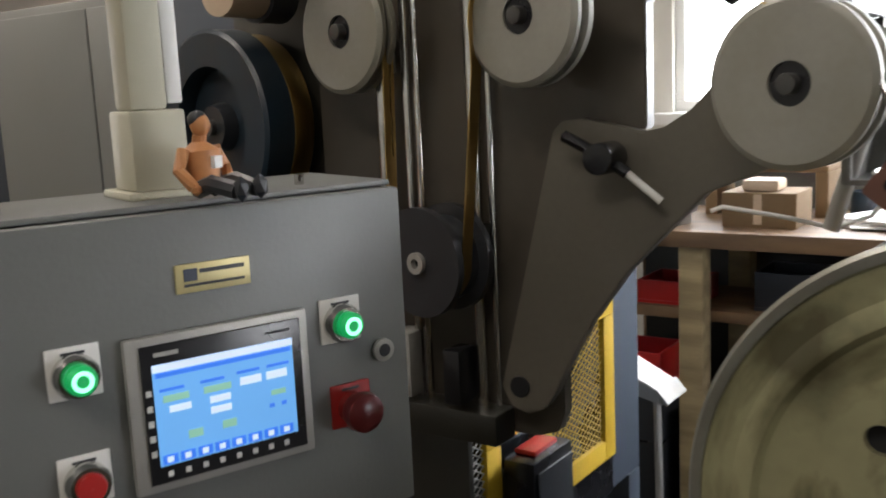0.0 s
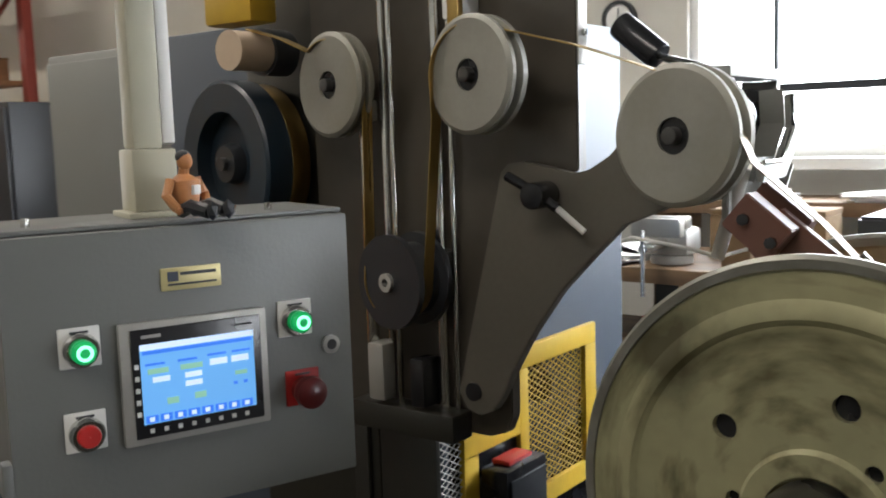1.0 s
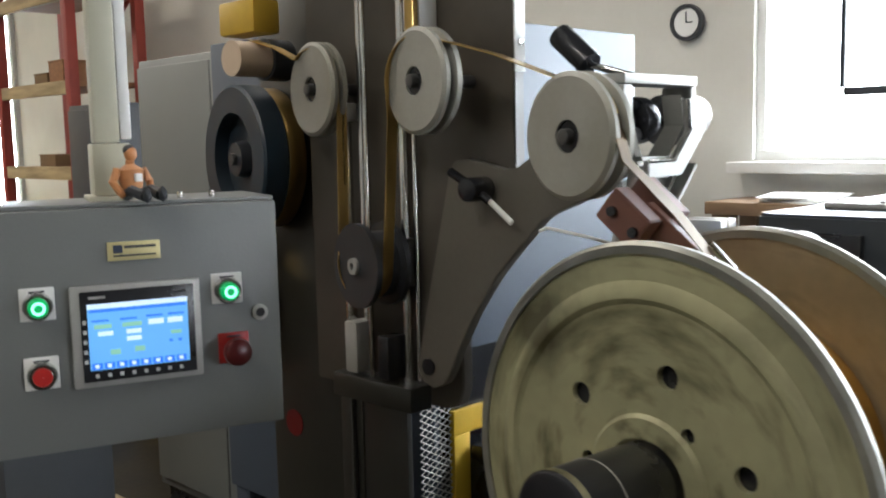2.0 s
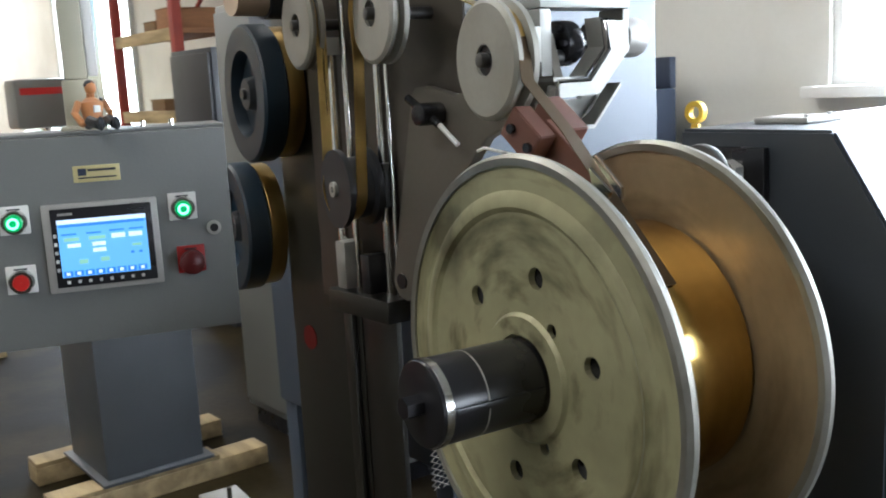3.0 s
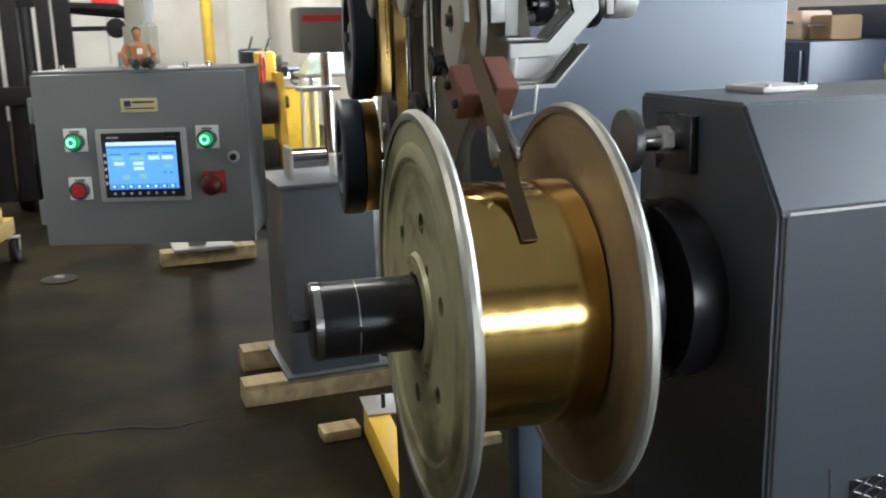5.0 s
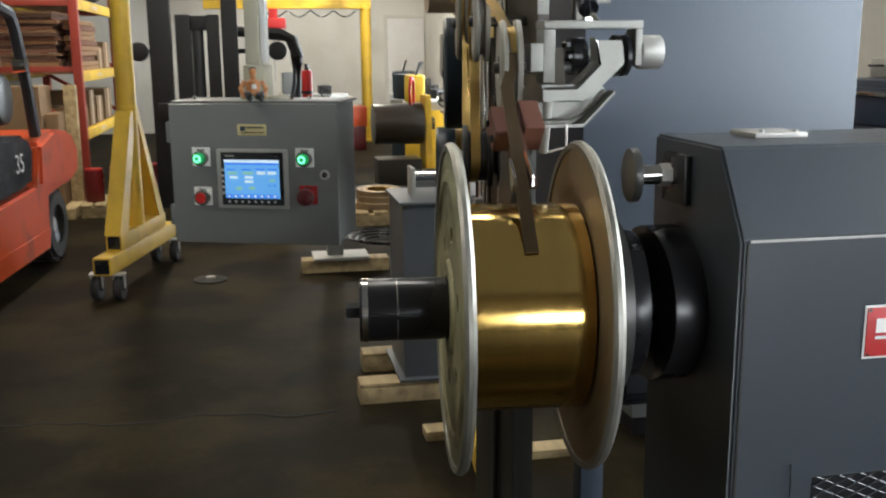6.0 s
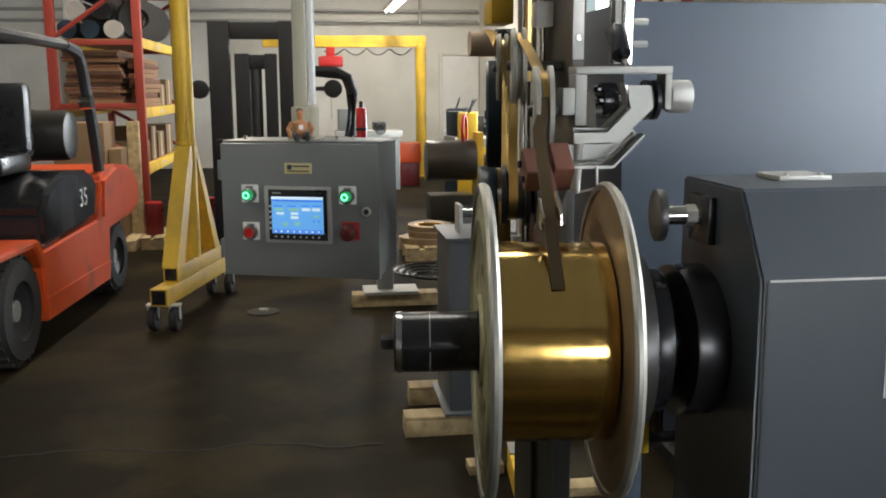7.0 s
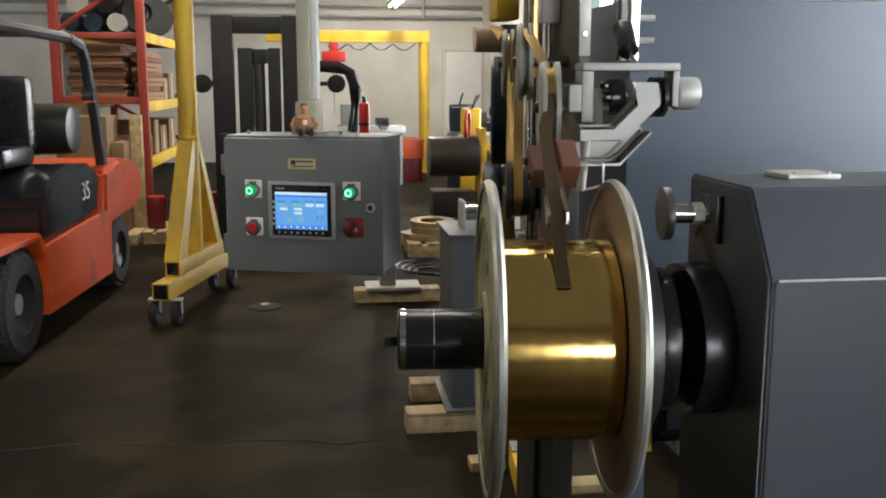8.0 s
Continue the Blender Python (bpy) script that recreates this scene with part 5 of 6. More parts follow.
# coils on pallets
cp = thing("coil_pallet", (-6.75, 0.75, 0), "wooden pallet stacked with flat brass coils", "pallet")
for k in range(5):
    part("slat", box((-7.1, 0.4 + k * 0.17, 0.1), (-6.35, 0.52 + k * 0.17, 0.12), 0.002), WOOD, cp)
for x in (-7.08, -6.76, -6.45):
    part("bearer", box((x, 0.4, 0.0), (x + 0.09, 1.2, 0.0995), 0.003), WOOD, cp)
for k, (x, y, z, r) in enumerate(((-6.7, 0.62, 0.121, 0.24), (-6.8, 0.95, 0.121, 0.2), (-6.72, 0.68, 0.172, 0.22), (-6.76, 0.66, 0.223, 0.2))):
    o = thing("strip_coil", (x, y, z), "flat coil of brass strip lying on the pallet", "coil", "brass coils")
    part("outer_coil", lathe([(r * 0.72, 0), (r, 0), (r, 0.05), (r * 0.72, 0.05)], (x, y, z), (0.04 * (k % 2), 0, 1), seg=40), BRASS_DULL, o)
    part("inner_coil", lathe([(r * 0.55, 0.004), (r * 0.715, 0.004), (r * 0.715, 0.046), (r * 0.55, 0.046)], (x, y, z), (0.04 * (k % 2), 0, 1), seg=40), BRASS, o)
solo("cable_coil", tube([(-5.6 + (0.14 + 0.004 * k) * math.cos(k * 0.5), 0.55 + (0.14 + 0.004 * k) * math.sin(k * 0.5), 0.012 + 0.0012 * k) for k in range(50)], 0.009, seg=6), BLACK, "coiled black cable on the floor", "cable")

# second pedestal on timber, behind the enclosure
p2 = thing("pedestal", (-4.72, 0.16, 0.09), "grey steel post on a plate over a pallet timber", "pedestal")
part("post", box((-4.8, 0.04, 0.113), (-4.68, 0.15, 1.0), 0.006), GREY_PAINT, p2)
part("foot_plate", box((-4.86, -0.06, 0.0905), (-4.6, 0.32, 0.112), 0.002), GALV, p2)
solo("pallet_timber", box((-4.78, -0.14, 0), (-4.64, 0.46, 0.09), 0.005), WOOD, "rough pale pallet timber under the post", "timber", "pallet timbers")

# ---- gantry hoist frame, yellow ----
gt = thing("gantry_frame", (-4.7, -1.2, 0), "yellow rolling gantry hoist frame with caster wheels", "gantry")
ga, gb = Vector((-4.12, -1.36, 0.22)), Vector((-5.4, -1.07, 0.22))
gd_ = (gb - ga).normalized()
grz = math.degrees(math.atan2(gd_.y, gd_.x))


def gbox(name, u0, u1, v0, v1, z0, z1, mtl=YELLOW, bevel=0.006, label=""):
    return part(name, box((u0, v0, z0), (u1, v1, z1), bevel, m=pose(ga.x, ga.y, 0, 0, 0, grz)), mtl, gt, label)


gbox("foot_beam", 0.0, 1.3, -0.055, 0.055, 0.17, 0.28)
gbox("beam_end", -0.0015, 0.0, -0.045, 0.045, 0.18, 0.27, BLACK, 0.0)
gbox("upper_beam", 0.22, 1.1, -0.05, 0.05, 0.2805, 0.38)
gbox("beam_end", 0.2185, 0.22, -0.04, 0.04, 0.29, 0.37, BLACK, 0.0)
gp = ga + gd_ * 0.62
part("post", cyl((gp.x, gp.y, 0.38), (gp.x, gp.y, 3.0), 0.062, seg=32), YELLOW, gt)
part("collar", cyl((gp.x, gp.y, 1.13), (gp.x, gp.y, 1.16), 0.067, seg=32, bevel=0.008), YELLOW, gt)
for u, w in ((0.28, 0.075), (1.02, 0.05)):
    q, e = ga + gd_ * u, gp + (ga + gd_ * u - gp) * 0.1
    side = Vector((-gd_.y, gd_.x, 0)) * 0.05
    along_leg = gd_ * w
    foot, head = Vector((q.x, q.y, 0.378)), Vector((e.x, e.y, 1.13))
    part("brace", prism([foot - along_leg - side, foot + along_leg - side, head + along_leg * 0.55 - side, head - along_leg * 0.55 - side], side * 2), YELLOW, gt)
part("top_beam", box((gp.x - 0.06, gp.y - 3.6, 3.0), (gp.x + 0.06, gp.y + 0.2, 3.2), 0.006), YELLOW, gt)
for u in (0.08, 1.2):
    for v in (-0.07, 0.07):
        q = ga + gd_ * u + Vector((-gd_.y, gd_.x, 0)) * v
        c = part("caster", lathe([(0.02, -0.025), (0.07, -0.025), (0.078, -0.015), (0.078, 0.015), (0.07, 0.025), (0.02, 0.025)], (q.x, q.y, 0.078), (0.15, 1, 0), seg=32), RUBBER, gt, "black caster wheel")
        part("fork", box((q.x - 0.03, q.y - 0.034, 0.075), (q.x + 0.03, q.y - 0.028, 0.169), 0.002), GALV, c)
        part("fork", box((q.x - 0.03, q.y + 0.028, 0.075), (q.x + 0.03, q.y + 0.034, 0.169), 0.002), GALV, c)
        part("fork_plate", box((q.x - 0.04, q.y - 0.04, 0.1595), (q.x + 0.04, q.y + 0.04, 0.1695), 0.002), GALV, c)

# ---- orange forklift: its side to the aisle, counterweight away ----
fl = thing("forklift", (-4.4, -2.5, 0), "orange and dark grey forklift truck with black tyres", "forklift")
FY = -1.98


def tyre(x, y, z, r, w):
    o = part("wheel", lathe([(r * 0.55, -w), (r * 0.9, -w), (r, -w * 0.7), (r, w * 0.7), (r * 0.9, w), (r * 0.55, w)], (x, y, z), (0, 1, 0), seg=40), RUBBER, fl, "black solid tyre")
    part("rim", lathe([(0.03, -w * 0.2), (r * 0.3, -w * 0.2), (r * 0.545, -w * 0.8), (r * 0.545, w * 0.8), (r * 0.3, w * 0.45), (0.03, w * 0.45)], (x, y, z), (0, 1, 0), seg=32), DARK_PLASTIC, o)
    part("hub", cyl((x, y, z), (x, y + w * 0.7, z), r * 0.2, seg=16), GALV, o)
    bm = bmesh.new()
    for k in range(24):
        a = 2 * math.pi * k / 24
        box((-0.018, -w * 0.85, r - 0.004), (0.018, w * 0.85, r + 0.012), bm=bm, m=Matrix.Translation((x, y, z)) @ Matrix.Rotation(a, 4, "Y"))
    part("tread", bm, RUBBER, o)


tyre(-3.35, FY - 0.12, 0.31, 0.3, 0.12)
tyre(-5.35, FY - 0.14, 0.27, 0.26, 0.11)
tyre(-3.35, FY - 1.1, 0.31, 0.3, 0.12)
tyre(-5.35, FY - 1.0, 0.27, 0.26, 0.11)
part("chassis", prism([(x, FY, z) for x, z in [(-3.72, 0.16), (-5.0, 0.16), (-5.06, 0.52), (-5.68, 0.56), (-5.7, 0.9), (-4.9, 0.86), (-4.8, 0.62), (-3.72, 0.58), (-3.66, 0.66), (-3.0, 0.66), (-3.0, 0.62), (-3.6, 0.62), (-3.7, 0.5)]], (0, -1.05, 0), bevel=0.012), ORANGE, fl, "scuffed orange painted chassis")
part("counterweight", prism([(x, FY + 0.02, z) for x, z in [(-4.85, 0.6), (-5.6, 0.54), (-5.82, 0.6), (-5.86, 0.78), (-5.7, 0.92), (-5.25, 0.97), (-4.9, 0.9)]], (0, -1.1, 0), bevel=0.03), ORANGE, fl, "orange cast counterweight")
part("side_step", prism([(x, FY + 0.005, z) for x, z in [(-3.72, 0.17), (-4.98, 0.17), (-5.02, 0.3), (-3.72, 0.3)]], (0, -0.2, 0)), ORANGE, fl)
hood = part("hood", prism([(x, FY - 0.01, z) for x, z in [(-3.75, 0.585), (-4.78, 0.63), (-4.86, 0.86), (-4.75, 0.97), (-4.2, 1.0), (-3.9, 0.92), (-3.75, 0.8)]], (0, -1.0, 0), bevel=0.035), HOOD, fl, "glossy dark grey engine hood")
curve = bpy.data.curves.new("hood_number", "FONT")
curve.body, curve.size, curve.extrude, curve.align_x = "35", 0.17, 0.001, "CENTER"
tmp = new("hood_number", curve)
bpy.context.view_layer.update()
me = bpy.data.meshes.new_from_object(tmp.evaluated_get(bpy.context.evaluated_depsgraph_get()))
bpy.data.objects.remove(tmp)
me.materials.append(GALV)
num = new("hood_number", me)
num.parent = hood
num.matrix_basis = fl.matrix_basis.inverted() @ pose(-4.52, FY - 0.004, 0.75, 90, 0, 180)
seat = part("seat", box((-4.35, FY - 0.75, 1.0), (-3.85, FY - 0.25, 1.12), 0.04), BLACK, fl, "black operator seat")
part("seat_back", box((-4.42, FY - 0.75, 1.08), (-4.28, FY - 0.25, 1.55), 0.05), BLACK, seat)
tank = part("gas_tank", cyl((-4.75, FY - 0.95, 1.2), (-4.75, FY - 0.12, 1.2), 0.17, seg=32, bevel=0.05), DARK_COL, fl, "dull grey gas cylinder")
part("tank_strap", lathe([(0.171, -0.02), (0.178, -0.02), (0.178, 0.02), (0.171, 0.02)], (-4.75, FY - 0.4, 1.2), (0, 1, 0), seg=32), BLACK, tank)
for y in (FY - 0.06, FY - 0.96):
    part("guard_post", tube([(-5.1, y, 0.86), (-5.0, y, 1.25), (-4.84, y, 1.66), (-4.76, y, 1.75), (-4.5, y, 1.79)], 0.04, seg=8), DARK_PLASTIC, fl, "dark overhead guard post")
    part("guard_rail", tube([(-4.5, y, 1.79), (-3.2, y, 1.81), (-2.9, y, 1.76)], 0.035, seg=8), DARK_PLASTIC, fl)
for k in range(5):
    part("guard_bar", box((-4.3 + k * 0.28, FY - 0.95, 1.785), (-4.24 + k * 0.28, FY - 0.07, 1.815), 0.005), DARK_PLASTIC, fl)
part("steering_wheel", lathe([(0.15, -0.012), (0.175, -0.012), (0.175, 0.012), (0.15, 0.012)], (-3.45, FY - 0.45, 1.2), (-0.5, 0, 1), seg=32), BLACK, fl)
part("steering_column", cyl((-3.3, FY - 0.45, 0.7), (-3.46, FY - 0.45, 1.2), 0.04, seg=16), BLACK, fl)
part("work_light", cyl((-4.9, FY - 0.02, 1.42), (-4.9, FY - 0.1, 1.42), 0.05, seg=20), CHROME, fl)

turn = Vector((-3.35, FY, 0))
fl.matrix_basis = Matrix.Translation(turn + Vector((-0.15, 0.0, 0))) @ pose(0, 0, 0, 0, 0, -4.5) @ Matrix.Translation(-turn) @ fl.matrix_basis

# ---- black lift truck mast behind the enclosure ----
lt = thing("lift_truck", (-7.6, -0.6, 0), "black reach truck with a tall lifting mast", "lift truck")
MXX = -7.3
for y0, y1, z1 in ((-1.3, -1.11, 2.11), (-0.67, -0.53, 2.11), (-1.07, -0.94, 1.82), (-0.8, -0.69, 1.82)):
    part("mast_rail", box((MXX, y0, 0.1), (MXX + 0.14, y1, z1), 0.008), MAST_BLACK, lt, "black steel mast rail")
part("mast_head", box((MXX + 0.02, -1.109, 1.95), (MXX + 0.12, -0.671, 2.1), 0.008), MAST_BLACK, lt)
part("mast_cross", box((MXX + 0.02, -0.939, 1.68), (MXX + 0.12, -0.801, 1.81), 0.008), MAST_BLACK, lt)
part("mast_cross", box((MXX + 0.142, -1.25, 0.9), (MXX + 0.2, -0.56, 1.05), 0.008), MAST_BLACK, lt)
part("lift_cylinder", cyl((MXX + 0.07, -0.88, 0.2), (MXX + 0.07, -0.88, 1.68), 0.05, seg=20), DARK_PLASTIC, lt)
part("chain", box((MXX + 0.06, -0.95, 0.4), (MXX + 0.08, -0.93, 1.7)), GALV, lt)
part("body", box((-8.6, -1.1, 0.15), (MXX - 0.02, 0.05, 1.0), 0.05), DARK_PLASTIC, lt)
part("overhead_guard", tube([(-7.5, 0.0, 1.0), (-7.5, 0.02, 1.45), (-7.5, -0.03, 1.6), (-7.5, -0.15, 1.66), (-7.5, -0.6, 1.68)], 0.05, seg=10), MAST_BLACK, lt)
part("overhead_guard", tube([(-8.4, 0.0, 1.0), (-8.4, 0.02, 1.5), (-8.4, -0.05, 1.64), (-8.4, -0.6, 1.7)], 0.05, seg=10), MAST_BLACK, lt)
for y in (-1.4, -0.18):
    part("lamp", cyl((MXX - 0.02, y, 1.5), (MXX + 0.08, y, 1.5), 0.085, seg=20, bevel=0.01), MAST_BLACK, lt)
    part("lamp_arm", box((MXX, min(y, -1.2) if y < -1 else -0.55, 1.48), (MXX + 0.03, -1.27 if y < -1 else y, 1.52)), MAST_BLACK, lt)
for x in (-7.45, -8.35):
    for y in (-1.05, -0.02):
        part("wheel", cyl((x, y - 0.06, 0.15), (x, y + 0.06, 0.15), 0.15, seg=28, bevel=0.02), RUBBER, lt)
ext = thing("fire_extinguisher", (-7.42, 0.085, 1.0), "red fire extinguisher strapped to the truck", "extinguisher")
part("bottle", cyl((-7.42, 0.085, 1.0), (-7.42, 0.085, 1.32), 0.05, seg=24, bevel=0.02), RED, ext)
part("strap", lathe([(0.0505, 1.1), (0.054, 1.1), (0.054, 1.13), (0.0505, 1.13)], (-7.42, 0.085, 0), (0, 0, 1), seg=24), BLACK, ext)
part("valve", cyl((-7.42, 0.085, 1.32), (-7.42, 0.085, 1.38), 0.02, seg=12), BLACK, ext)

# ---- pallet rack with lumber ----
pr = thing("pallet_rack", (-9.3, -2.4, 0), "red and yellow pallet rack loaded with lumber and cartons", "rack")
for x in (-10.7, -8.05):
    for y in (-2.9, -2.09):
        part("upright", box((x, y, 0), (x + 0.1, y + 0.08, 3.6), 0.005), RACK_RED, pr)
    for z0, z1 in ((0.2, 0.75), (1.25, 0.8), (1.98, 2.55), (3.1, 2.6)):
        part("side_brace", tube([(x + 0.07, -2.86, z0), (x + 0.07, -2.05, z1)], 0.022), RACK_RED, pr)
    for z in (1.32, 1.93, 2.58):
        part("end_tie", box((x + 0.03, -2.819, z), (x + 0.07, -2.091, z + 0.05), 0.003), RACK_RED, pr)
for z in (0.66, 1.22, 1.9, 2.55):
    for y in (-2.9, -2.06):
        b = part("beam", box((-10.599, y, z), (-8.051, y + 0.05, z + 0.1), 0.004), YELLOW, pr, "yellow load beam")
        part("label_bar", box((-9.2, y + 0.0505, z + 0.03), (-8.9, y + 0.0515, z + 0.07)), TAN, b)
    part("deck", box((-10.6, -2.849, z + 0.075), (-8.06, -2.061, z + 0.095)), BROWN_WOOD, pr)
rng = random.Random(3)
ld = thing("lumber_stack", (-8.6, -2.5, 1.315), "stack of long brown lumber boards on the rack", "lumber")
z = 1.3155
k = 0
while z < 1.87:
    h = rng.uniform(0.018, 0.04)
    part("board", box((-9.2 + rng.uniform(-0.1, 0.1), -2.81 + rng.uniform(0, 0.06), z), (-8.07 + rng.uniform(-0.09, 0.0), -2.24 + rng.uniform(-0.05, 0.03), z + h), 0.002), LUMBER[k % 3], ld)
    z += h + 0.004
    k += 1
wl = thing("lumber_stack", (-9.0, -2.14, 1.315), "loose stack of short pale lumber ends", "lumber")
for k in range(10):
    for j in range(2):
        part("board_end", box((-9.3 + rng.uniform(-0.1, 0.1), -2.195 + j * 0.07 + rng.uniform(0, 0.012), 1.3155 + k * 0.05), (-8.2 + rng.uniform(-0.15, 0.05), -2.13 + j * 0.07 + rng.uniform(-0.01, 0.02), 1.36 + k * 0.05), 0.002), LUMBER[(k + j) % 3 if k % 3 else 2], wl)
for k, (x, w, zz, h) in enumerate(((-10.3, 0.45, 1.316, 0.3), (-9.75, 0.35, 1.316, 0.24), (-10.2, 0.5, 0.756, 0.34), (-9.5, 0.42, 0.756, 0.28), (-8.95, 0.3, 0.756, 0.36), (-8.5, 0.32, 0.756, 0.22))):
    o = thing("carton", (x + w / 2, -2.25, zz), "brown cardboard carton on the pallet rack", "box", "rack cartons")
    part("carton_body", box((x, -2.5, zz), (x + w, -2.07, zz + h), 0.005), CARD, o)
    part("carton_tape", box((x + w * 0.42, -2.0695, zz + 0.01), (x + w * 0.56, -2.068, zz + h * 0.98)), TAN, o)
for k, (y, z, m, nm) in enumerate(((-2.74, 2.05, BLUE, "blue"), (-2.52, 2.05, BLUE, "blue"), (-2.3, 2.05, GALV, "grey"), (-2.64, 2.23, GALV, "grey"), (-2.4, 2.23, BLACK, "black"), (-2.55, 2.41, BLACK, "black"))):
    solo("drain_pipe", tube([(-10.4, y, z + 0.04), (-8.12, y, z + 0.04)], 0.09, seg=16), m, nm + " plastic drain pipe on the rack", "pipe", "rack pipes")
for k, x in enumerate((-8.35, -8.75, -9.15)):
    o = thing("hose_reel", (x, -2.1, 2.0), "black rubber hose coil standing on the rack", "coil", "hose coils")
    part("coil", lathe([(0.1, -0.06), (0.2, -0.06), (0.2, 0.06), (0.1, 0.06)], (x, -2.1, 2.2), (1, 0.5, 0), seg=28), RUBBER, o)
    part("tie", box((x - 0.05, -2.12, 2.36), (x + 0.05, -2.08, 2.41), 0.004), RED if k == 0 else GALV, o)
cr = thing("crate_stack", (-7.6, -2.45, 0), "tall brown cardboard crates stacked before the rack", "crate")
part("crate", box((-7.9, -2.75, 0.1), (-7.4, -2.3, 1.2), 0.01), CARD, cr)
part("pallet", box((-7.95, -2.8, 0.0), (-7.3, -2.06, 0.0995), 0.006), WOOD, cr)
part("crate_board", box((-7.9, -2.17, 0.1), (-7.8, -2.06, 1.2), 0.006), WOOD, cr)
part("crate", box((-7.88, -2.29, 0.1), (-7.5, -2.175, 0.95), 0.008), CARD, cr)
part("crate_band", box((-7.3995, -2.74, 0.6), (-7.396, -2.31, 0.64)), TAN, cr)
for k, (x, y) in enumerate(((-7.6, -1.92), (-7.75, -1.72), (-7.6, -1.55), (-7.9, -1.45))):
    o = thing("paint_can", (x, y, 0.12), "dark red metal can on a low pallet", "can", "red cans")
    part("can", cyl((x, y, 0.1205), (x, y, 0.42), 0.085, seg=28, bevel=0.006), DARK_RED, o)
    part("lid", cyl((x, y, 0.4205), (x, y, 0.432), 0.08, seg=28), RED, o)
lp = thing("low_pallet", (-7.7, -1.7, 0), "low wooden pallet carrying red cans", "pallet")
for k in range(6):
    part("slat", box((-8.05, -2.02 + k * 0.12, 0.1), (-7.35, -1.93 + k * 0.12, 0.12), 0.002), WOOD, lp)
for x in (-8.03, -7.75, -7.45):
    part("bearer", box((x, -2.02, 0), (x + 0.08, -1.33, 0.0995), 0.003), WOOD, lp)

# ---- jib crane and hoist ----
jb = thing("jib_crane", (-14.5, 1.46, 0), "yellow column jib crane with a long boom", "crane")
part("column", cyl((-14.5, 1.46, 0), (-14.5, 1.46, 2.25), 0.09, seg=32), YELLOW, jb)
part("foot", cyl((-14.5, 1.46, 0), (-14.5, 1.46, 0.03), 0.2, seg=32), YELLOW, jb)
part("boom", box((-14.56, -1.15, 2.2), (-14.44, 1.55, 2.36), 0.006), YELLOW, jb)
part("boom_flange", box((-14.6, -1.15, 2.17), (-14.4, 1.55, 2.1995), 0.004), YELLOW, jb)
part("festoon_cable", tube([(-14.38, 1.3 - 0.05 * k, 2.15 - 0.11 * abs(math.sin(k * 0.42))) for k in range(30)], 0.012, seg=6), BLACK, jb)
ho = thing("chain_hoist", (-14.4, -0.05, 2.1), "red electric chain hoist under the boom", "hoist")
part("body", box((-14.55, -0.25, 1.85), (-14.25, 0.15, 2.02), 0.03), RED, ho)
part("trolley", box((-14.5, -0.12, 2.02), (-14.3, 0.02, 2.168), 0.01), RED, ho)
part("chain", cyl((-14.4, -0.05, 1.0), (-14.4, -0.05, 1.85), 0.012, seg=8), GALV, ho)

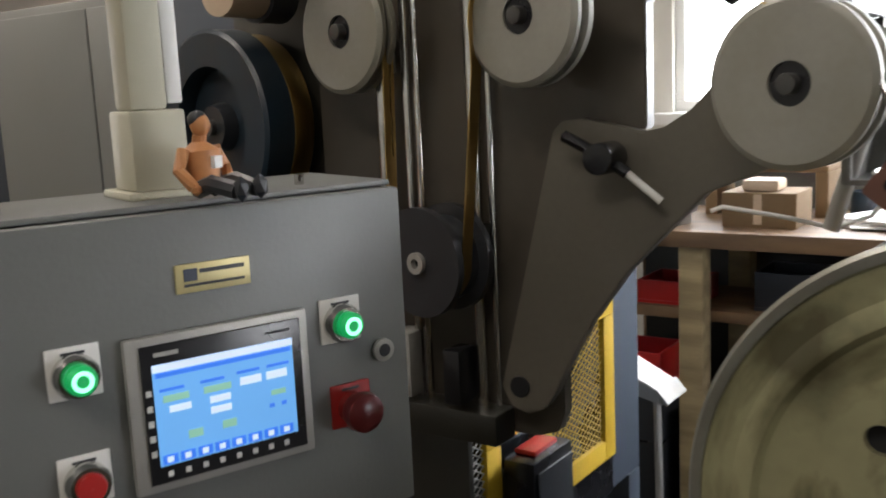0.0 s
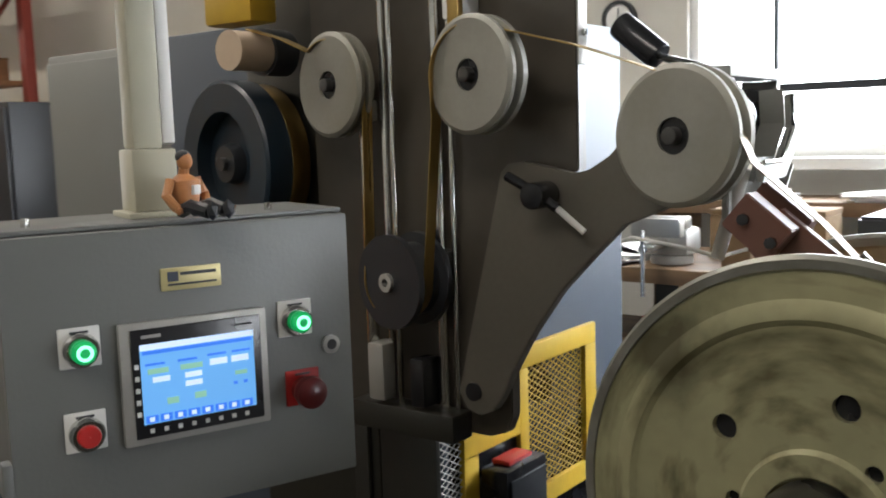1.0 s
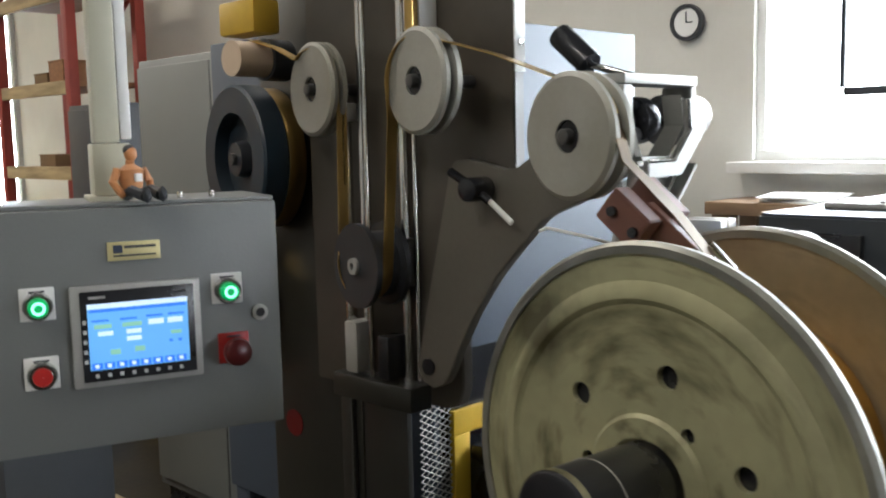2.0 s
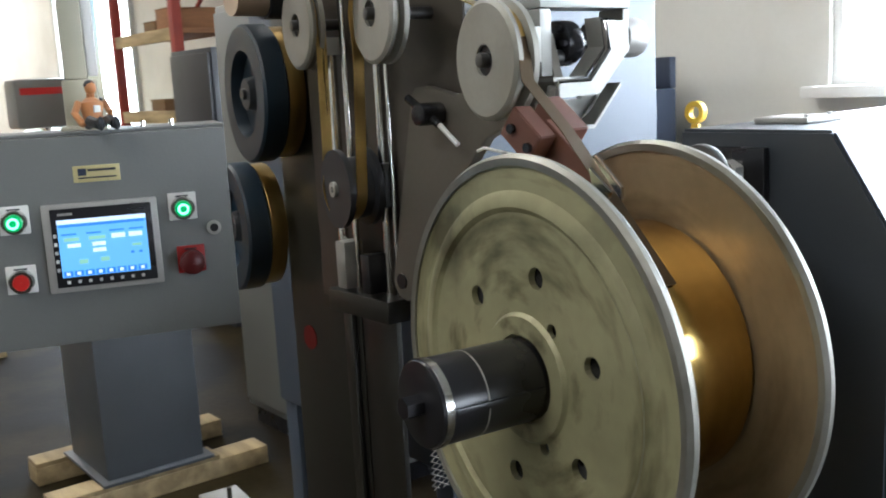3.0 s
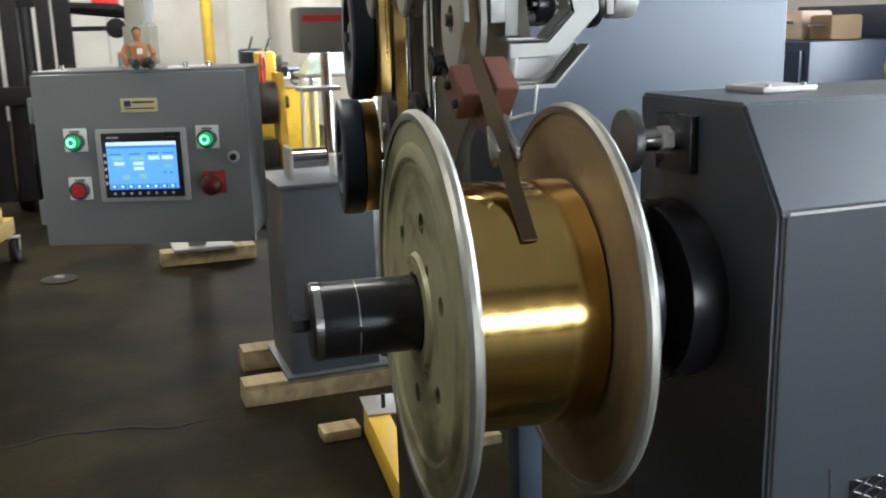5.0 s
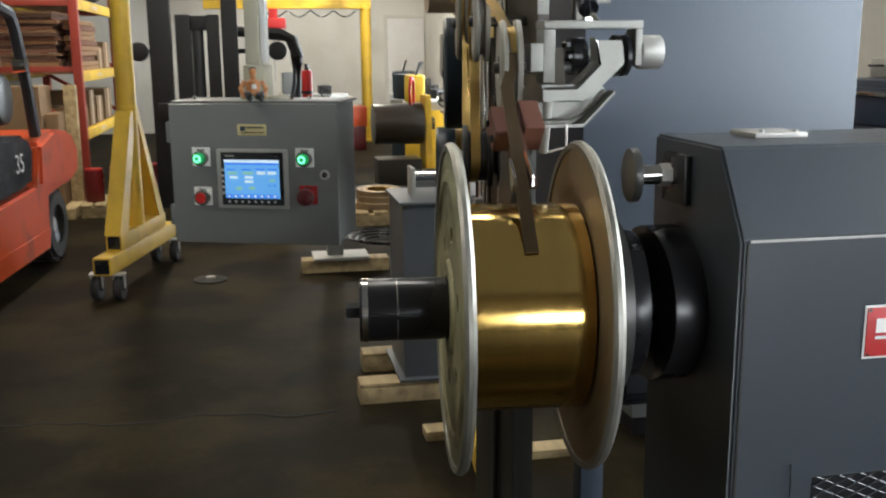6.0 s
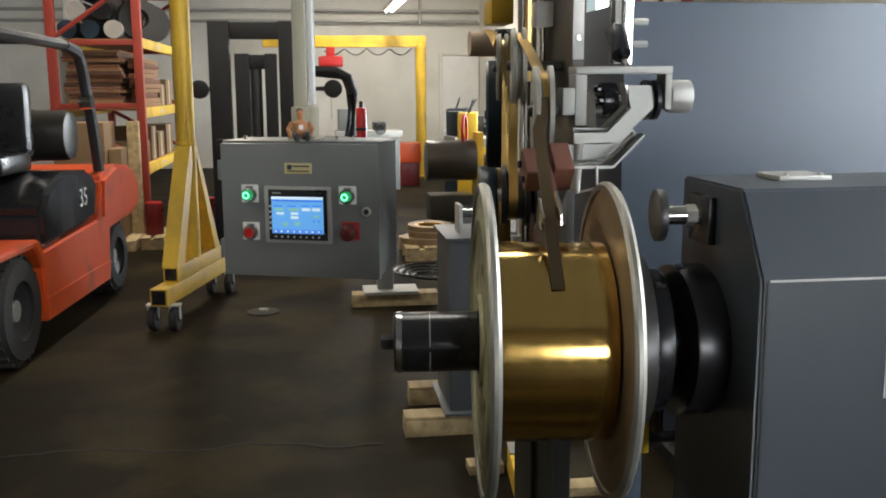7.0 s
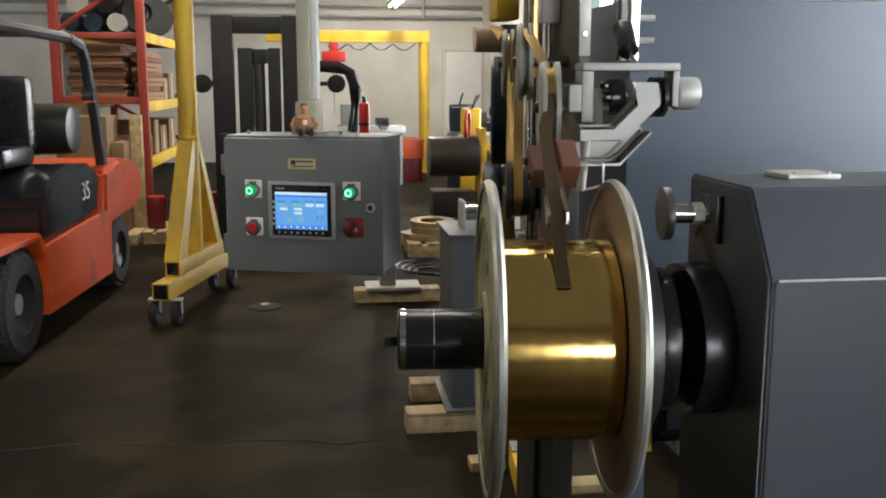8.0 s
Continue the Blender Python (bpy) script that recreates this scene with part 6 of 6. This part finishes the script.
# ---- roof services ----
# first fitting is real; the other three are added, unseen, for fill
for k, (x, y, turn_) in enumerate(((-13.5, 0.95, 0), (-6.8, -1.5, 0), (0.4, -2.8, 0), (-1.7, 0.1, 90))):
    o = thing("ceiling_light", (x, y, 4.15), "hanging twin-tube fluorescent light fitting, added unseen apart from the far one", "lamp", "tube lights", turn_)
    L, zz = 1.2, (-1.4 if k == 0 else -0.15)
    part("housing", box((-L, -0.1, zz + 0.03), (L, 0.1, zz + 0.08), 0.005), WHITE, o, local=True)
    for u in (-0.05, 0.05):
        part("tube", cyl((-L + 0.04, u, zz + 0.012), (L - 0.04, u, zz + 0.012), 0.016, seg=12), TUBE, o, local=True)
    for u in (-0.8, 0.8):
        part("hanger", cyl((u, 0, zz + 0.08), (u, 0, 0.05), 0.005, seg=6), GALV, o, local=True)
for k, z in enumerate((2.75, 2.95)):
    solo("wall_pipe", tube([(-16.9, -7.0, z), (-16.9, 2.85, z)], 0.03), GALV, "grey steel pipe running along the end wall", "pipe", "wall pipes")
solo("wall_pipe", tube([(-16.88, 1.72, 2.7), (-16.88, 1.72, 4.2)], 0.03), GALV, "grey steel pipe rising up the end wall", "pipe", "wall pipes")
for k in range(5):
    j = thing("roof_joist", (-15.5 + k * 3, -2, 3.9), "open web steel roof joist", "joist", "roof joists")
    x = -15.5 + k * 3
    part("chord", box((x - 0.03, -7.0, 3.7), (x + 0.03, 2.88, 3.74)), GALV, j)
    part("chord", box((x - 0.03, -7.0, 4.14), (x + 0.03, 2.88, 4.18)), GALV, j)
    bm = bmesh.new()
    for i in range(24):
        tube([(x, -7.0 + i * 0.41, 3.72 if i % 2 else 4.16), (x, -7.0 + (i + 1) * 0.41, 4.16 if i % 2 else 3.72)], 0.01, bm, 5)
    part("web", bm, GALV, j)
pu = thing("wall_fitting", (-10.5, -3.2, 0), "pale grey electrical cabinet on a post", "cabinet")
part("post", box((-10.6, -3.3, 0), (-10.4, -3.1, 3.4), 0.01), WHITE, pu)
part("case", box((-10.39, -3.35, 1.2), (-10.25, -3.0, 2.0), 0.01), WHITE, pu)

# crack across the floor, a fine dark groove line
rng = random.Random(12)
pts = [(-2.19 + 0.03 * math.sin(k * 0.7) + rng.uniform(-0.014, 0.014) + 0.005 * k, -2.6 + k * 0.08, 0.0006) for k in range(32)]
solo("floor_crack", tube(pts, 0.0045, seg=5), RUBBER, "thin dark wandering crack in the concrete", "crack")
dn = thing("floor_cover", (-4.6, -0.75, 0), "round worn steel floor cover", "cover")
part("cover", cyl((-4.6, -0.75, 0), (-4.6, -0.75, 0.008), 0.11, seg=32), DARK_COL, dn)
part("knob", cyl((-4.62, -0.75, 0.0085), (-4.62, -0.75, 0.02), 0.03, seg=16), GALV, dn)
